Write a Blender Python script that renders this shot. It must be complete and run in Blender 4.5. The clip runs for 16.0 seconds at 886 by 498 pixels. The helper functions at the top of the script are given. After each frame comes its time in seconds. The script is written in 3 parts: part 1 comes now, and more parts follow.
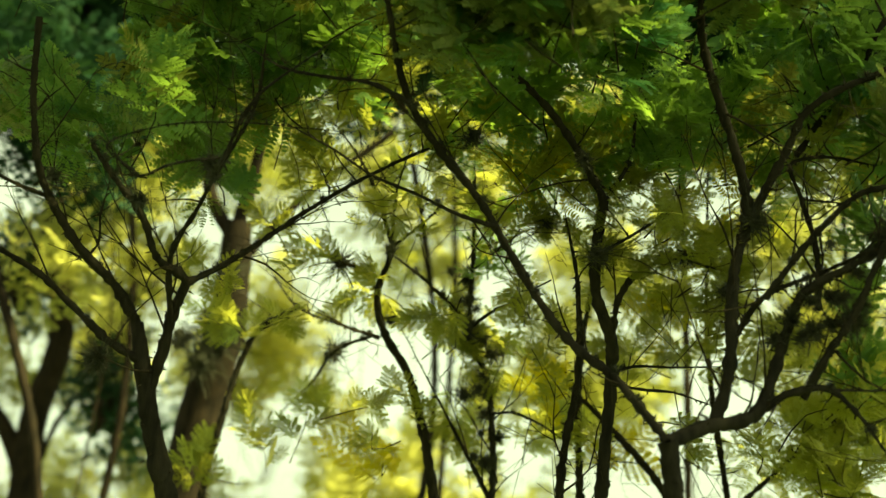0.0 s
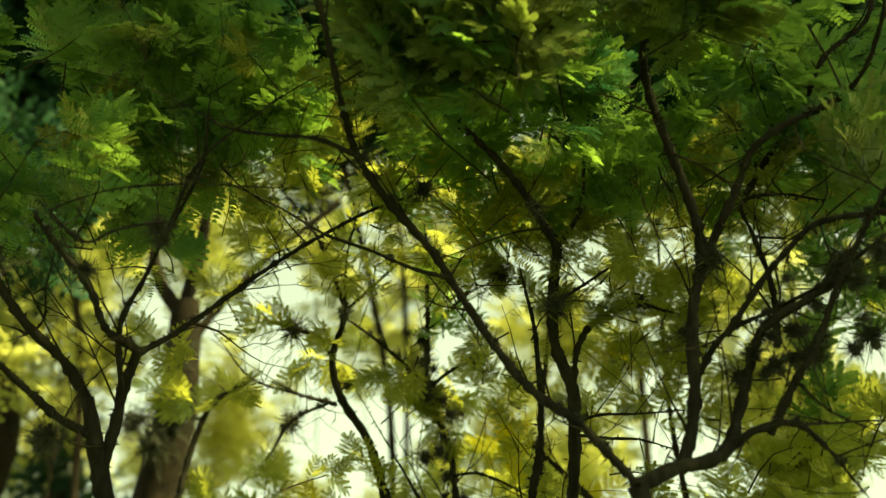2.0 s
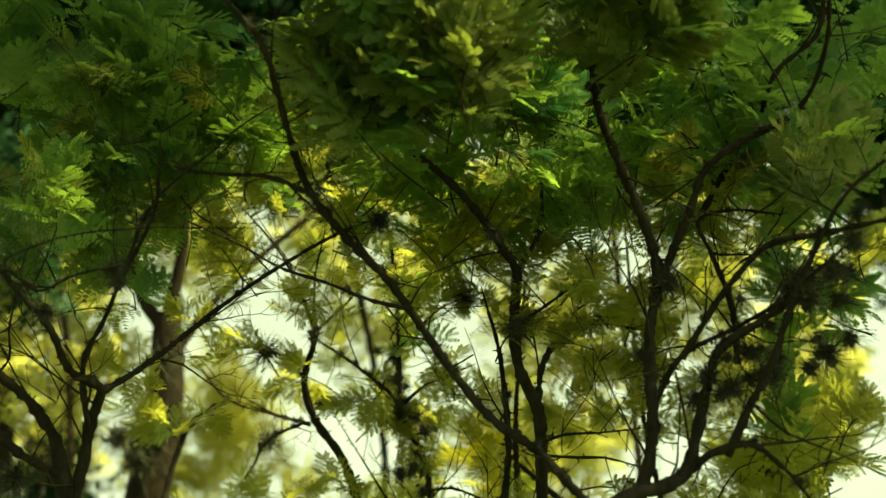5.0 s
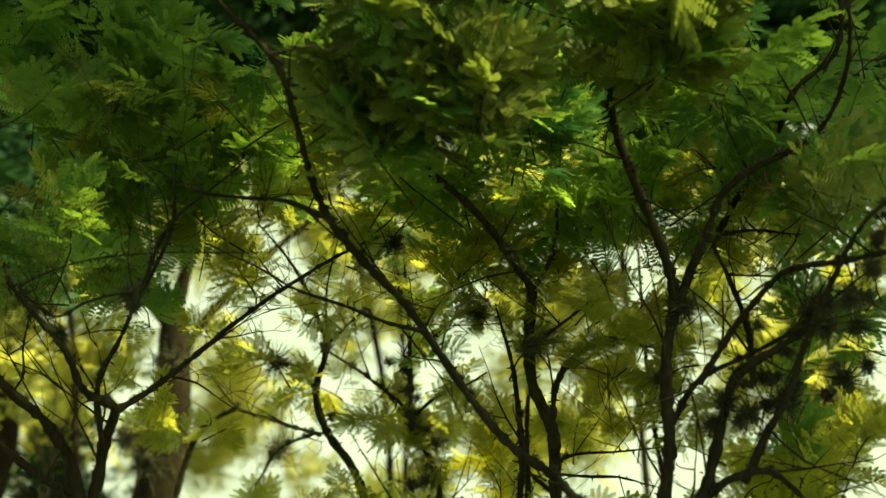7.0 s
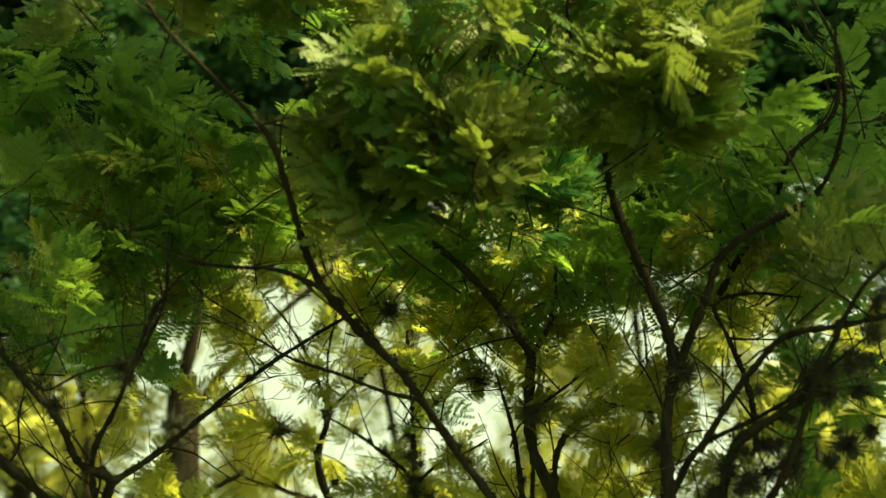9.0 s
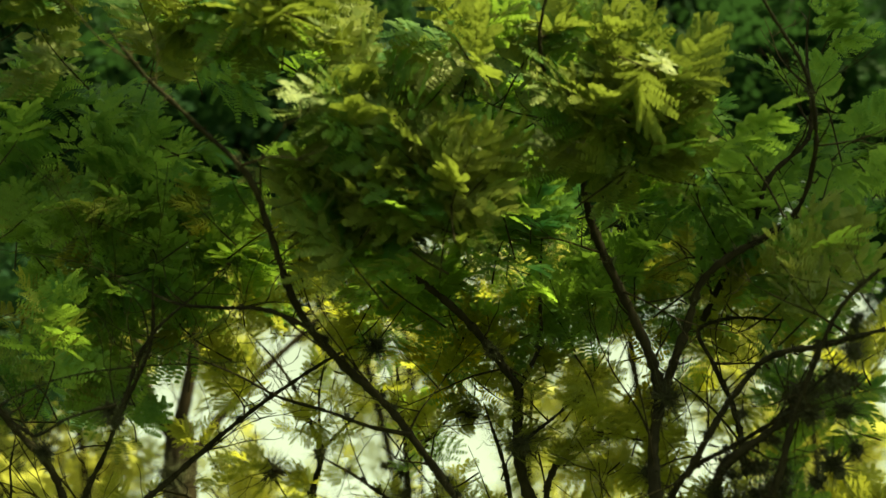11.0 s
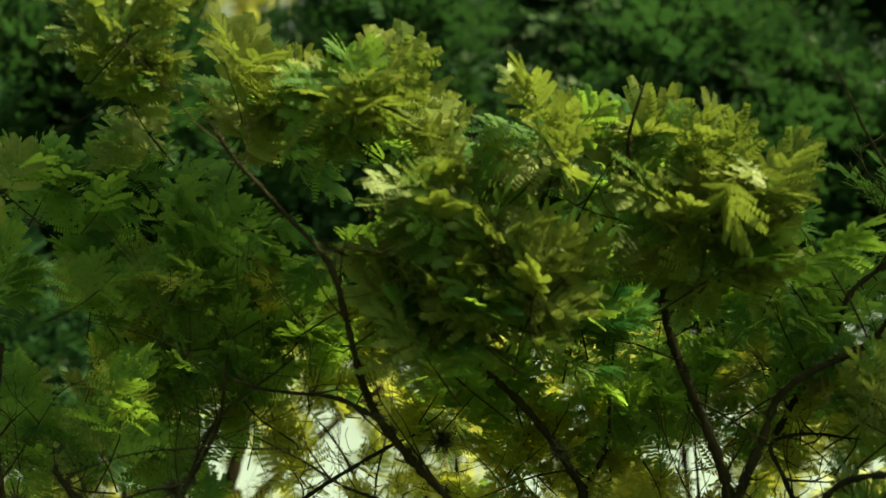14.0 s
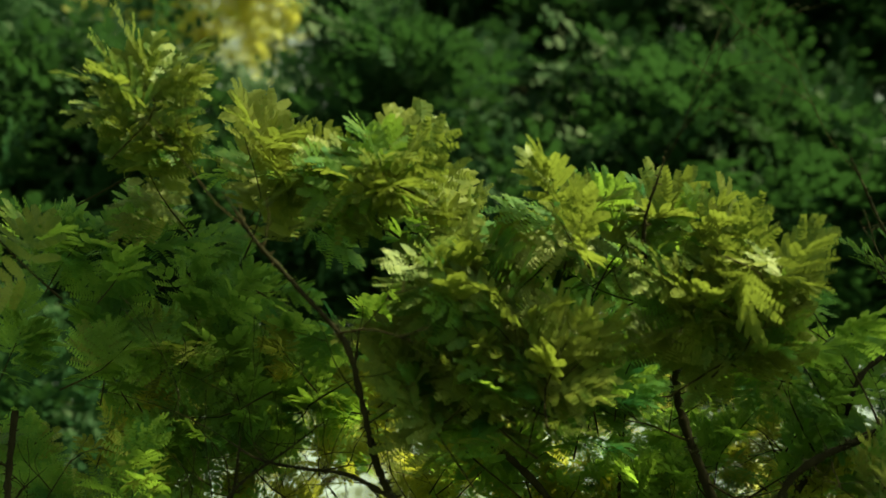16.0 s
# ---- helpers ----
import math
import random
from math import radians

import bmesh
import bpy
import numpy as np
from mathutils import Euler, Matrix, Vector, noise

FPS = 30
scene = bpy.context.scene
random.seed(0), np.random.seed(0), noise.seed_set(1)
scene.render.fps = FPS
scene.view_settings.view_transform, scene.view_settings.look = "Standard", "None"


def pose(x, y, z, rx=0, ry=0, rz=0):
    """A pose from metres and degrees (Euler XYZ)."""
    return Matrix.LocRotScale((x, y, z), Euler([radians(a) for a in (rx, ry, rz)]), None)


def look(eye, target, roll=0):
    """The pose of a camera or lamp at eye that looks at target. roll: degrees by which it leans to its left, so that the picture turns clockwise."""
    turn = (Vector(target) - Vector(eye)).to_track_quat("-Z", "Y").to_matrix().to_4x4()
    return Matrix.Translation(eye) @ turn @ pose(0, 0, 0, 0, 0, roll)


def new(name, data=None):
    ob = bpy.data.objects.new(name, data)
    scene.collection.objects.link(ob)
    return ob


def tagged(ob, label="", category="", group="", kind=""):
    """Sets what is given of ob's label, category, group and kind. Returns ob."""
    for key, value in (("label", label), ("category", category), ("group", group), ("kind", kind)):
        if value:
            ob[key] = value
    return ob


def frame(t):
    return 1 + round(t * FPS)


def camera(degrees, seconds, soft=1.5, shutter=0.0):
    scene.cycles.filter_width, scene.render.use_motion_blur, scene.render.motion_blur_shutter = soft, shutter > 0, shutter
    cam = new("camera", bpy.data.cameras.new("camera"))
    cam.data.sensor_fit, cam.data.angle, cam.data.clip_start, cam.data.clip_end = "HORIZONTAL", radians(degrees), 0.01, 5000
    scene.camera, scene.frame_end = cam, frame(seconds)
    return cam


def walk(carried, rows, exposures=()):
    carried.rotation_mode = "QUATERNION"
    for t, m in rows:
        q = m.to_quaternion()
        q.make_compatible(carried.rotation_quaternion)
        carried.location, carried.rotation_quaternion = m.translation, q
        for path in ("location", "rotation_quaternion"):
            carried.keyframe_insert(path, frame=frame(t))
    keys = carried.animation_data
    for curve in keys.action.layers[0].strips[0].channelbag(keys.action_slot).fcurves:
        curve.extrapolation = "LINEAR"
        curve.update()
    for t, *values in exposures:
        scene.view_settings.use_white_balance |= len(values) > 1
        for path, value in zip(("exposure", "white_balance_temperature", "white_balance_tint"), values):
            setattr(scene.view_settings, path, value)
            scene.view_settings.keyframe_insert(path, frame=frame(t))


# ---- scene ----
cam = camera(38.0, 16.0, soft=1.5)
cam.data.dof.use_dof = True
cam.data.dof.focus_distance = 3.3
cam.data.dof.aperture_fstop = 1.9
# <path>
PATH = [
    (0.0, (-0.06, 0.1551, 1.6667), (-0.1019, 2.0967, 2.1447), 4.38),
    (0.5, (-0.0774, 0.1844, 1.657), (-0.1033, 2.1188, 2.1644), 3.82),
    (1.0, (-0.0794, 0.2065, 1.6547), (-0.0899, 2.132, 2.1956), 2.93),
    (1.5, (-0.0753, 0.2064, 1.6296), (-0.0657, 2.1207, 2.2085), 1.91),
    (2.0, (-0.0752, 0.2078, 1.6209), (-0.04, 2.1157, 2.2197), 0.84),
    (2.5, (-0.062, 0.2105, 1.6162), (-0.0177, 2.1135, 2.2299), -0.14),
    (3.0, (-0.0453, 0.2067, 1.6291), (0.0113, 2.1089, 2.2443), -0.84),
    (3.5, (-0.0064, 0.2082, 1.6361), (0.0409, 2.113, 2.244), -0.96),
    (4.0, (0.0255, 0.1988, 1.6602), (0.0591, 2.1063, 2.2603), -1.15),
    (4.2, (0.0375, 0.1916, 1.6717), (0.0655, 2.1008, 2.2668), -1.05),
    (6.3, (-0.0124, 0.124, 1.8039), (0.0357, 2.0501, 2.3403), -1.22),
    (6.5, (-0.0152, 0.1269, 1.8075), (0.0302, 2.0525, 2.3458), -1.21),
    (7.0, (-0.0108, 0.1411, 1.8289), (0.0237, 2.0677, 2.3646), -0.91),
    (7.5, (0.0066, 0.1598, 1.8588), (0.0236, 2.0861, 2.3965), -0.54),
    (8.0, (0.0337, 0.1684, 1.8713), (0.0322, 2.0903, 2.4249), -0.49),
    (8.5, (0.0365, 0.1641, 1.8738), (0.0375, 2.0736, 2.4685), -0.88),
    (9.0, (0.0458, 0.1547, 1.8605), (0.0507, 2.0568, 2.4786), -1.25),
    (9.2, (0.05, 0.1524, 1.8511), (0.0577, 2.0512, 2.4791), -1.44),
    (11.3, (0.0861, 0.1313, 1.8291), (0.0933, 2.0091, 2.5176), -3.22),
    (11.5, (0.0839, 0.1291, 1.8285), (0.0887, 2.005, 2.5221), -3.07),
    (12.0, (0.0811, 0.1211, 1.8268), (0.0714, 1.9894, 2.5404), -2.56),
    (12.5, (0.0584, 0.1161, 1.8343), (0.0417, 1.9786, 2.563), -1.84),
    (13.0, (0.0424, 0.1148, 1.8587), (0.0115, 1.976, 2.5901), -0.77),
    (13.5, (0.0274, 0.1189, 1.8824), (-0.0184, 1.9784, 2.6175), 0.34),
    (14.0, (0.0182, 0.1295, 1.9007), (-0.0447, 1.9709, 2.6788), 1.17),
    (14.5, (-0.0112, 0.116, 1.9838), (-0.0726, 1.959, 2.7584), 1.54),
    (15.0, (-0.0458, 0.1019, 1.9923), (-0.0934, 1.9379, 2.7841), 1.79),
    (15.5, (-0.0401, 0.0904, 1.9773), (-0.094, 1.9152, 2.7943), 2.1),
    (16.0, (-0.0164, 0.0667, 1.9906), (-0.081, 1.8893, 2.8114), 2.27),
]
# </path>
walk(cam, [(t, look(eye, target, roll)) for t, eye, target, roll in PATH],
     exposures=[(0.0, 2.18, 9800, -36), (3.5, 2.06, 9800, -36), (9.0, 2.08, 9800, -36), (12.5, 1.95, 9700, -36), (14.5, 1.85, 9000, -38), (16.0, 1.84, 8900, -39)])

# ---------------------------------------------------------------- light
SUN_EL, SUN_AZ = radians(55), radians(112)      # azimuth from +y towards +x
world = bpy.data.worlds.new("sky")
scene.world = world
world.use_nodes = True
wn = world.node_tree.nodes
sky = wn.new("ShaderNodeTexSky")
sky.sky_type, sky.sun_disc = "NISHITA", False
sky.sun_elevation, sky.sun_rotation = SUN_EL, SUN_AZ
sky.air_density, sky.dust_density, sky.ozone_density = 1.0, 1.3, 0.6
haze = wn.new("ShaderNodeHueSaturation")       # thin white haze takes the blue out of the sky
haze.inputs["Saturation"].default_value = 0.05
world.node_tree.links.new(sky.outputs[0], haze.inputs["Color"])
world.node_tree.links.new(haze.outputs[0], wn["Background"].inputs[0])
wn["Background"].inputs[1].default_value = 0.052
sun_data = bpy.data.lights.new("sun", "SUN")
sun_data.energy, sun_data.angle, sun_data.color = 4.4, radians(2.5), (1.0, 0.86, 0.58)
sun = new("sun", sun_data)
sun.matrix_world = look((0, 0, 20), (-math.sin(SUN_AZ) * math.cos(SUN_EL), -math.cos(SUN_AZ) * math.cos(SUN_EL), 20 - math.sin(SUN_EL)))


# ---------------------------------------------------------------- materials
def material(name):
    m = bpy.data.materials.new(name)
    m.use_nodes = True
    return m, m.node_tree.nodes, m.node_tree.links, m.node_tree.nodes["Principled BSDF"]


def ramp(nodes, stops):
    r = nodes.new("ShaderNodeValToRGB")
    while len(r.color_ramp.elements) < len(stops):
        r.color_ramp.elements.new(0.5)
    for e, (p, c) in zip(r.color_ramp.elements, stops):
        e.position, e.color = p, (*c, 1)
    return r


def bark(name, dark, light, scale=1.0):
    m, n, l, b = material(name)
    co = n.new("ShaderNodeTexCoord")
    mp = n.new("ShaderNodeMapping")
    mp.inputs["Scale"].default_value = (60 * scale, 60 * scale, 14 * scale)
    l.new(co.outputs["Object"], mp.inputs[0])
    fine = n.new("ShaderNodeTexNoise")
    fine.inputs["Scale"].default_value, fine.inputs["Detail"].default_value = 1.0, 6
    l.new(mp.outputs[0], fine.inputs["Vector"])
    patch = n.new("ShaderNodeTexNoise")
    patch.inputs["Scale"].default_value, patch.inputs["Detail"].default_value = 9.0 * scale, 3
    l.new(co.outputs["Object"], patch.inputs["Vector"])
    mix = n.new("ShaderNodeMath")
    mix.operation = "MULTIPLY_ADD"
    mix.inputs[1].default_value = 0.55
    l.new(fine.outputs[0], mix.inputs[0])
    half = n.new("ShaderNodeMath")
    half.operation = "MULTIPLY"
    half.inputs[1].default_value = 0.45
    l.new(patch.outputs[0], half.inputs[0])
    l.new(half.outputs[0], mix.inputs[2])
    r = ramp(n, [(0.34, dark), (0.52, tuple((a + c) / 2 for a, c in zip(dark, light))), (0.68, light)])
    l.new(mix.outputs[0], r.inputs[0])
    l.new(r.outputs[0], b.inputs["Base Color"])
    b.inputs["Roughness"].default_value = 0.9
    b.inputs["Specular IOR Level"].default_value = 0.08
    bump = n.new("ShaderNodeBump")
    bump.inputs["Strength"].default_value, bump.inputs["Distance"].default_value = 1.0, 0.009
    l.new(mix.outputs[0], bump.inputs["Height"])
    l.new(bump.outputs[0], b.inputs["Normal"])
    return m


def foliage(name, dark, light, glow, share=0.45, patch_size=3.0, rough=0.6, sheen=0.15):
    """Thin leaf tissue: a diffuse and glossy face, and light that passes through it."""
    m, n, l, b = material(name)
    info = n.new("ShaderNodeObjectInfo")
    geo = n.new("ShaderNodeNewGeometry")
    noise_ = n.new("ShaderNodeTexNoise")
    noise_.inputs["Scale"].default_value, noise_.inputs["Detail"].default_value = patch_size, 3
    l.new(geo.outputs["Position"], noise_.inputs["Vector"])
    add = n.new("ShaderNodeMath")
    add.operation = "MULTIPLY_ADD"
    add.inputs[1].default_value = 0.35
    l.new(info.outputs["Random"], add.inputs[0])
    isl = n.new("ShaderNodeMath")
    isl.operation = "MULTIPLY_ADD"
    isl.inputs[1].default_value = 0.18
    l.new(geo.outputs["Random Per Island"], isl.inputs[0])
    small = n.new("ShaderNodeTexNoise")
    small.inputs["Scale"].default_value, small.inputs["Detail"].default_value = 16.0, 1
    l.new(geo.outputs["Position"], small.inputs["Vector"])
    both = n.new("ShaderNodeMath")
    both.operation = "MULTIPLY_ADD"
    both.inputs[1].default_value = 0.7
    l.new(small.outputs[0], both.inputs[0])
    shift = n.new("ShaderNodeMath")
    shift.operation = "SUBTRACT"
    shift.inputs[1].default_value = 0.35
    l.new(noise_.outputs[0], shift.inputs[0])
    l.new(shift.outputs[0], both.inputs[2])
    l.new(both.outputs[0], isl.inputs[2])
    l.new(isl.outputs[0], add.inputs[2])
    r = ramp(n, [(0.38, dark), (0.95, light)])
    l.new(add.outputs[0], r.inputs[0])
    g = ramp(n, [(0.38, tuple(c * 0.7 for c in glow)), (0.95, glow)])
    l.new(add.outputs[0], g.inputs[0])
    l.new(r.outputs[0], b.inputs["Base Color"])
    b.inputs["Roughness"].default_value = rough
    b.inputs["Specular IOR Level"].default_value = sheen
    t = n.new("ShaderNodeBsdfTranslucent")
    l.new(g.outputs[0], t.inputs[0])
    mix = n.new("ShaderNodeMixShader")
    mix.inputs[0].default_value = share
    l.new(b.outputs[0], mix.inputs[1])
    l.new(t.outputs[0], mix.inputs[2])
    l.new(mix.outputs[0], n["Material Output"].inputs[0])
    return m


BARK = bark("dark_bark", (0.009, 0.008, 0.006), (0.031, 0.026, 0.018))
BARK_OLD = bark("old_bark", (0.007, 0.006, 0.005), (0.036, 0.025, 0.017), 0.6)
TWIG = bark("twig_bark", (0.010, 0.008, 0.005), (0.040, 0.031, 0.018), 2.0)
LEAF = foliage("leaf_green", (0.019, 0.120, 0.054), (0.125, 0.185, 0.064), (0.31, 0.45, 0.092), 0.58)
# pale olive that paints sunlight onto the outer leaves of the crown
LEAF_LIT = foliage("leaf_lit_olive", (0.032, 0.090, 0.022), (0.195, 0.210, 0.060), (0.23, 0.27, 0.065), 0.40, rough=0.5, sheen=0.25)
LEAF_MID = foliage("leaf_thin_green", (0.026, 0.060, 0.016), (0.10, 0.125, 0.030), (0.44, 0.43, 0.092), 0.70)
# far leaves, their pale yellow raised to hold the sunlight
LEAF_FAR_LIT = foliage("leaf_far_lit", (0.09, 0.12, 0.024), (0.23, 0.225, 0.065), (0.68, 0.65, 0.22), 0.60, 1.2)
# leaves of the back trees, with shade put into the dark green
LEAF_SHADED = foliage("leaf_shaded_green", (0.011, 0.040, 0.022), (0.018, 0.045, 0.019), (0.036, 0.080, 0.028), 0.33, 1.0)
LEAF_YELLOW = foliage("leaf_bright_yellow", (0.20, 0.19, 0.02), (0.38, 0.34, 0.03), (0.62, 0.52, 0.05), 0.6)
AIR = foliage("air_plant_grey", (0.018, 0.020, 0.013), (0.06, 0.058, 0.040), (0.03, 0.035, 0.02), 0.12)


def ground_material():
    m, n, l, b = material("grassy_litter")
    co = n.new("ShaderNodeTexCoord")
    a = n.new("ShaderNodeTexNoise")
    a.inputs["Scale"].default_value, a.inputs["Detail"].default_value = 9, 8
    l.new(co.outputs["Object"], a.inputs["Vector"])
    r = ramp(n, [(0.3, (0.022, 0.034, 0.012)), (0.52, (0.045, 0.070, 0.020)), (0.72, (0.10, 0.095, 0.042))])
    l.new(a.outputs[0], r.inputs[0])
    l.new(r.outputs[0], b.inputs["Base Color"])
    b.inputs["Roughness"].default_value = 1.0
    bump = n.new("ShaderNodeBump")
    bump.inputs["Distance"].default_value = 0.03
    l.new(a.outputs[0], bump.inputs["Height"])
    l.new(bump.outputs[0], b.inputs["Normal"])
    return m


GROUND = ground_material()


# ---------------------------------------------------------------- mesh tools
def mesh_of(name, verts, faces, mat, smooth=False):
    """A mesh from an array of places and an array of faces with equal corner counts."""
    me = bpy.data.meshes.new(name)
    verts, faces = np.asarray(verts, np.float32), np.asarray(faces, np.int32)
    k = faces.shape[1]
    me.vertices.add(len(verts))
    me.vertices.foreach_set("co", verts.ravel())
    me.loops.add(faces.size)
    me.loops.foreach_set("vertex_index", faces.ravel())
    me.polygons.add(len(faces))
    me.polygons.foreach_set("loop_start", np.arange(0, faces.size, k, dtype=np.int32))
    if smooth:
        me.polygons.foreach_set("use_smooth", np.ones(len(faces), bool))
    me.update(calc_edges=True)
    me.materials.append(mat)
    return me


def part(name, me, parent, label=""):
    ob = new(name, me)
    ob.parent = parent
    return tagged(ob, label)


def spline(points, step):
    """A smooth line through points of x, y, z, radius, with bends that suit uneven spacing."""
    p = np.asarray(points, float)
    k = np.r_[0, np.cumsum(np.linalg.norm(np.diff(p[:, :3], axis=0), axis=1) + 1e-6)]
    m = np.gradient(p, k, axis=0)
    out = []
    for i in range(len(p) - 1):
        h = k[i + 1] - k[i]
        for u in np.arange(max(2, int(h / step))) / max(2, int(h / step)):
            out.append((1 + 2 * u) * (1 - u) ** 2 * p[i] + u * (1 - u) ** 2 * h * m[i] + u * u * (3 - 2 * u) * p[i + 1] + u * u * (u - 1) * h * m[i + 1])
    out.append(p[-1])
    return np.array(out)


def tube(points, sides=8, step=0.025, rough=0.1, seed=0):
    """A tapering round branch along points of x, y, z, radius, a little crooked and knobbly."""
    rng = np.random.default_rng(seed)
    p = spline(points, step)
    n = len(p)
    wob = np.cumsum(rng.normal(0, 1, (n, 3)), 0)
    wob -= np.linspace(0, 1, n)[:, None] * wob[-1]
    p[:, :3] += wob * 0.028 * np.minimum(p[:, 3:4], 0.02)
    rough = rough * np.minimum(1, 0.012 / np.maximum(p[:, 3], 0.001))
    r = np.maximum(p[:, 3], 0.0008) * (1 + rough * rng.normal(0, 1, n))
    tang = np.gradient(p[:, :3], axis=0)
    tang /= np.linalg.norm(tang, axis=1)[:, None] + 1e-9
    side = np.cross(tang[0], (0.3, 0.9, 0.1))
    verts = []
    for i in range(n):
        side = side - tang[i] * (side @ tang[i])
        side /= np.linalg.norm(side)
        up = np.cross(tang[i], side)
        a = np.arange(sides) * 2 * np.pi / sides
        rr = r[i] * (1 + rough[i] * 0.8 * rng.normal(0, 1, sides))
        verts.append(p[i, :3] + rr[:, None] * (np.cos(a)[:, None] * side + np.sin(a)[:, None] * up))
    verts.append(p[-1:, :3] + tang[-1] * r[-1])
    verts = np.concatenate(verts)
    i, j = np.meshgrid(np.arange(n - 1), np.arange(sides), indexing="ij")
    k = (j + 1) % sides
    faces = np.stack([i * sides + j, i * sides + k, (i + 1) * sides + k, (i + 1) * sides + j], -1).reshape(-1, 4)
    j = np.arange(sides)
    cap = np.stack([(n - 1) * sides + j, (n - 1) * sides + (j + 1) % sides, np.full(sides, n * sides), np.full(sides, n * sides)], -1)
    return verts, faces, cap[:, :3]


def join(pieces):
    """Joins (verts, faces) pairs."""
    vs, fs, base = [], [], 0
    for v, f in pieces:
        vs.append(v)
        fs.append(f + base)
        base += len(v)
    return np.concatenate(vs), np.concatenate(fs)


def bipinnate(seed, pairs=7, leaflets=11, length=0.13, wide=0.095, cover=0.45):
    """A twice-feathered leaf: a stalk with pairs of side stalks, each with two rows of narrow leaflets."""
    rng = np.random.default_rng(seed)
    quads = []
    verts = []

    def quad(a, b, c, d):
        k = len(verts)
        verts.extend((a, b, c, d))
        quads.append((k, k + 1, k + 2, k + 3))

    droop = rng.uniform(0.05, 0.3)

    def stalk(u):
        return np.array((0.0, u * length, -droop * length * u * u))

    for u0, u1 in ((0, 0.5), (0.5, 1)):
        a, b = stalk(u0), stalk(u1)
        w = np.array((0.0007, 0, 0))
        quad(a - w, a + w, b + w, b - w)
    for i in range(pairs):
        u = 0.22 + 0.78 * i / (pairs - 1)
        size = length * 0.52 * (0.72 + 0.5 * math.sin(math.pi * min(1, 0.25 + 0.65 * i / (pairs - 1)))) * rng.uniform(0.85, 1.1)
        for s in (-1, 1):
            ang = radians(62 - 34 * i / (pairs - 1) + rng.normal(0, 5))
            lift = rng.normal(0.05, 0.16)
            d = np.array((s * math.sin(ang), math.cos(ang), lift))
            d /= np.linalg.norm(d)
            across = np.cross(d, (0, 0, 1))
            across /= np.linalg.norm(across)
            curl = rng.uniform(0.1, 0.45) * size
            base = stalk(u)

            def mid(v):
                return base + d * size * v + np.array((0, 0, -curl * v * v))

            w = across * 0.0006
            quad(mid(0) - w, mid(0) + w, mid(1) + w, mid(1) - w)
            gap = size / leaflets
            for j in range(leaflets):
                v = (j + 0.7) / leaflets
                long_ = wide * length * (0.55 + 0.55 * math.sin(math.pi * min(1, v * 0.85 + 0.12)))
                for q in (-1, 1):
                    o = mid(v)
                    e = across * q * 0.93 + d * 0.36 + np.array((0, 0, rng.normal(0.0, 0.12)))
                    tip = o + e * long_
                    half = d * gap * cover
                    quad(o - half * 0.7, tip - half * 0.55, tip + half * 0.75, o + half)
    return np.array(verts), np.array(quads)


NEAR_LEAVES = [bipinnate(10 + i, 4 + i % 3, 9, 0.090, 0.098, 0.60) for i in range(6)]
MID_LEAVES = [bipinnate(30 + i, 5, 7, 0.10, 0.085, 0.47) for i in range(4)]
FAR_LEAVES = [bipinnate(50 + i, 3, 3, 0.14, 0.11, 0.5) for i in range(4)]
SHADE_LEAVES = [bipinnate(60 + i, 2, 1, 0.16, 0.2, 0.5) for i in range(3)]


def turned(rng, axis, up, size):
    """A matrix whose y is axis and whose z is near up."""
    y = np.asarray(axis, float)
    y /= np.linalg.norm(y)
    x = np.cross(y, up)
    x /= np.linalg.norm(x) + 1e-9
    z = np.cross(x, y)
    return np.stack([x, y, z], 1) * size


# ---------------------------------------------------------------- ground
gs = 3000.0
gv = [(-gs, -gs, 0), (gs, -gs, 0), (gs, gs, 0), (-gs, gs, 0)]
ground = tagged(new("ground", mesh_of("ground", gv, [(0, 1, 2, 3)], GROUND)), "woodland ground of dark grass and leaf litter", "ground", kind="structure")


# ---------------------------------------------------------------- trees
class Tree:
    made = 0

    def __init__(self, label, group="trees of the grove", leaf_mat=None, bark_mat=None, leaves=None, near=300, leaf_size=1.0):
        self.ob = tagged(new("tree"), label, "tree", group)
        self.limbs, self.twigs, self.leaves = [], [], []
        self.leaf_mat, self.bark_mat = leaf_mat or LEAF, bark_mat or BARK
        self.templates, self.near, self.leaf_size = leaves or NEAR_LEAVES, near, leaf_size
        self.rng = np.random.default_rng(4000 + len(label) + Tree.made)
        self.twig_rng = np.random.default_rng(7000 + Tree.made)
        Tree.made += 1


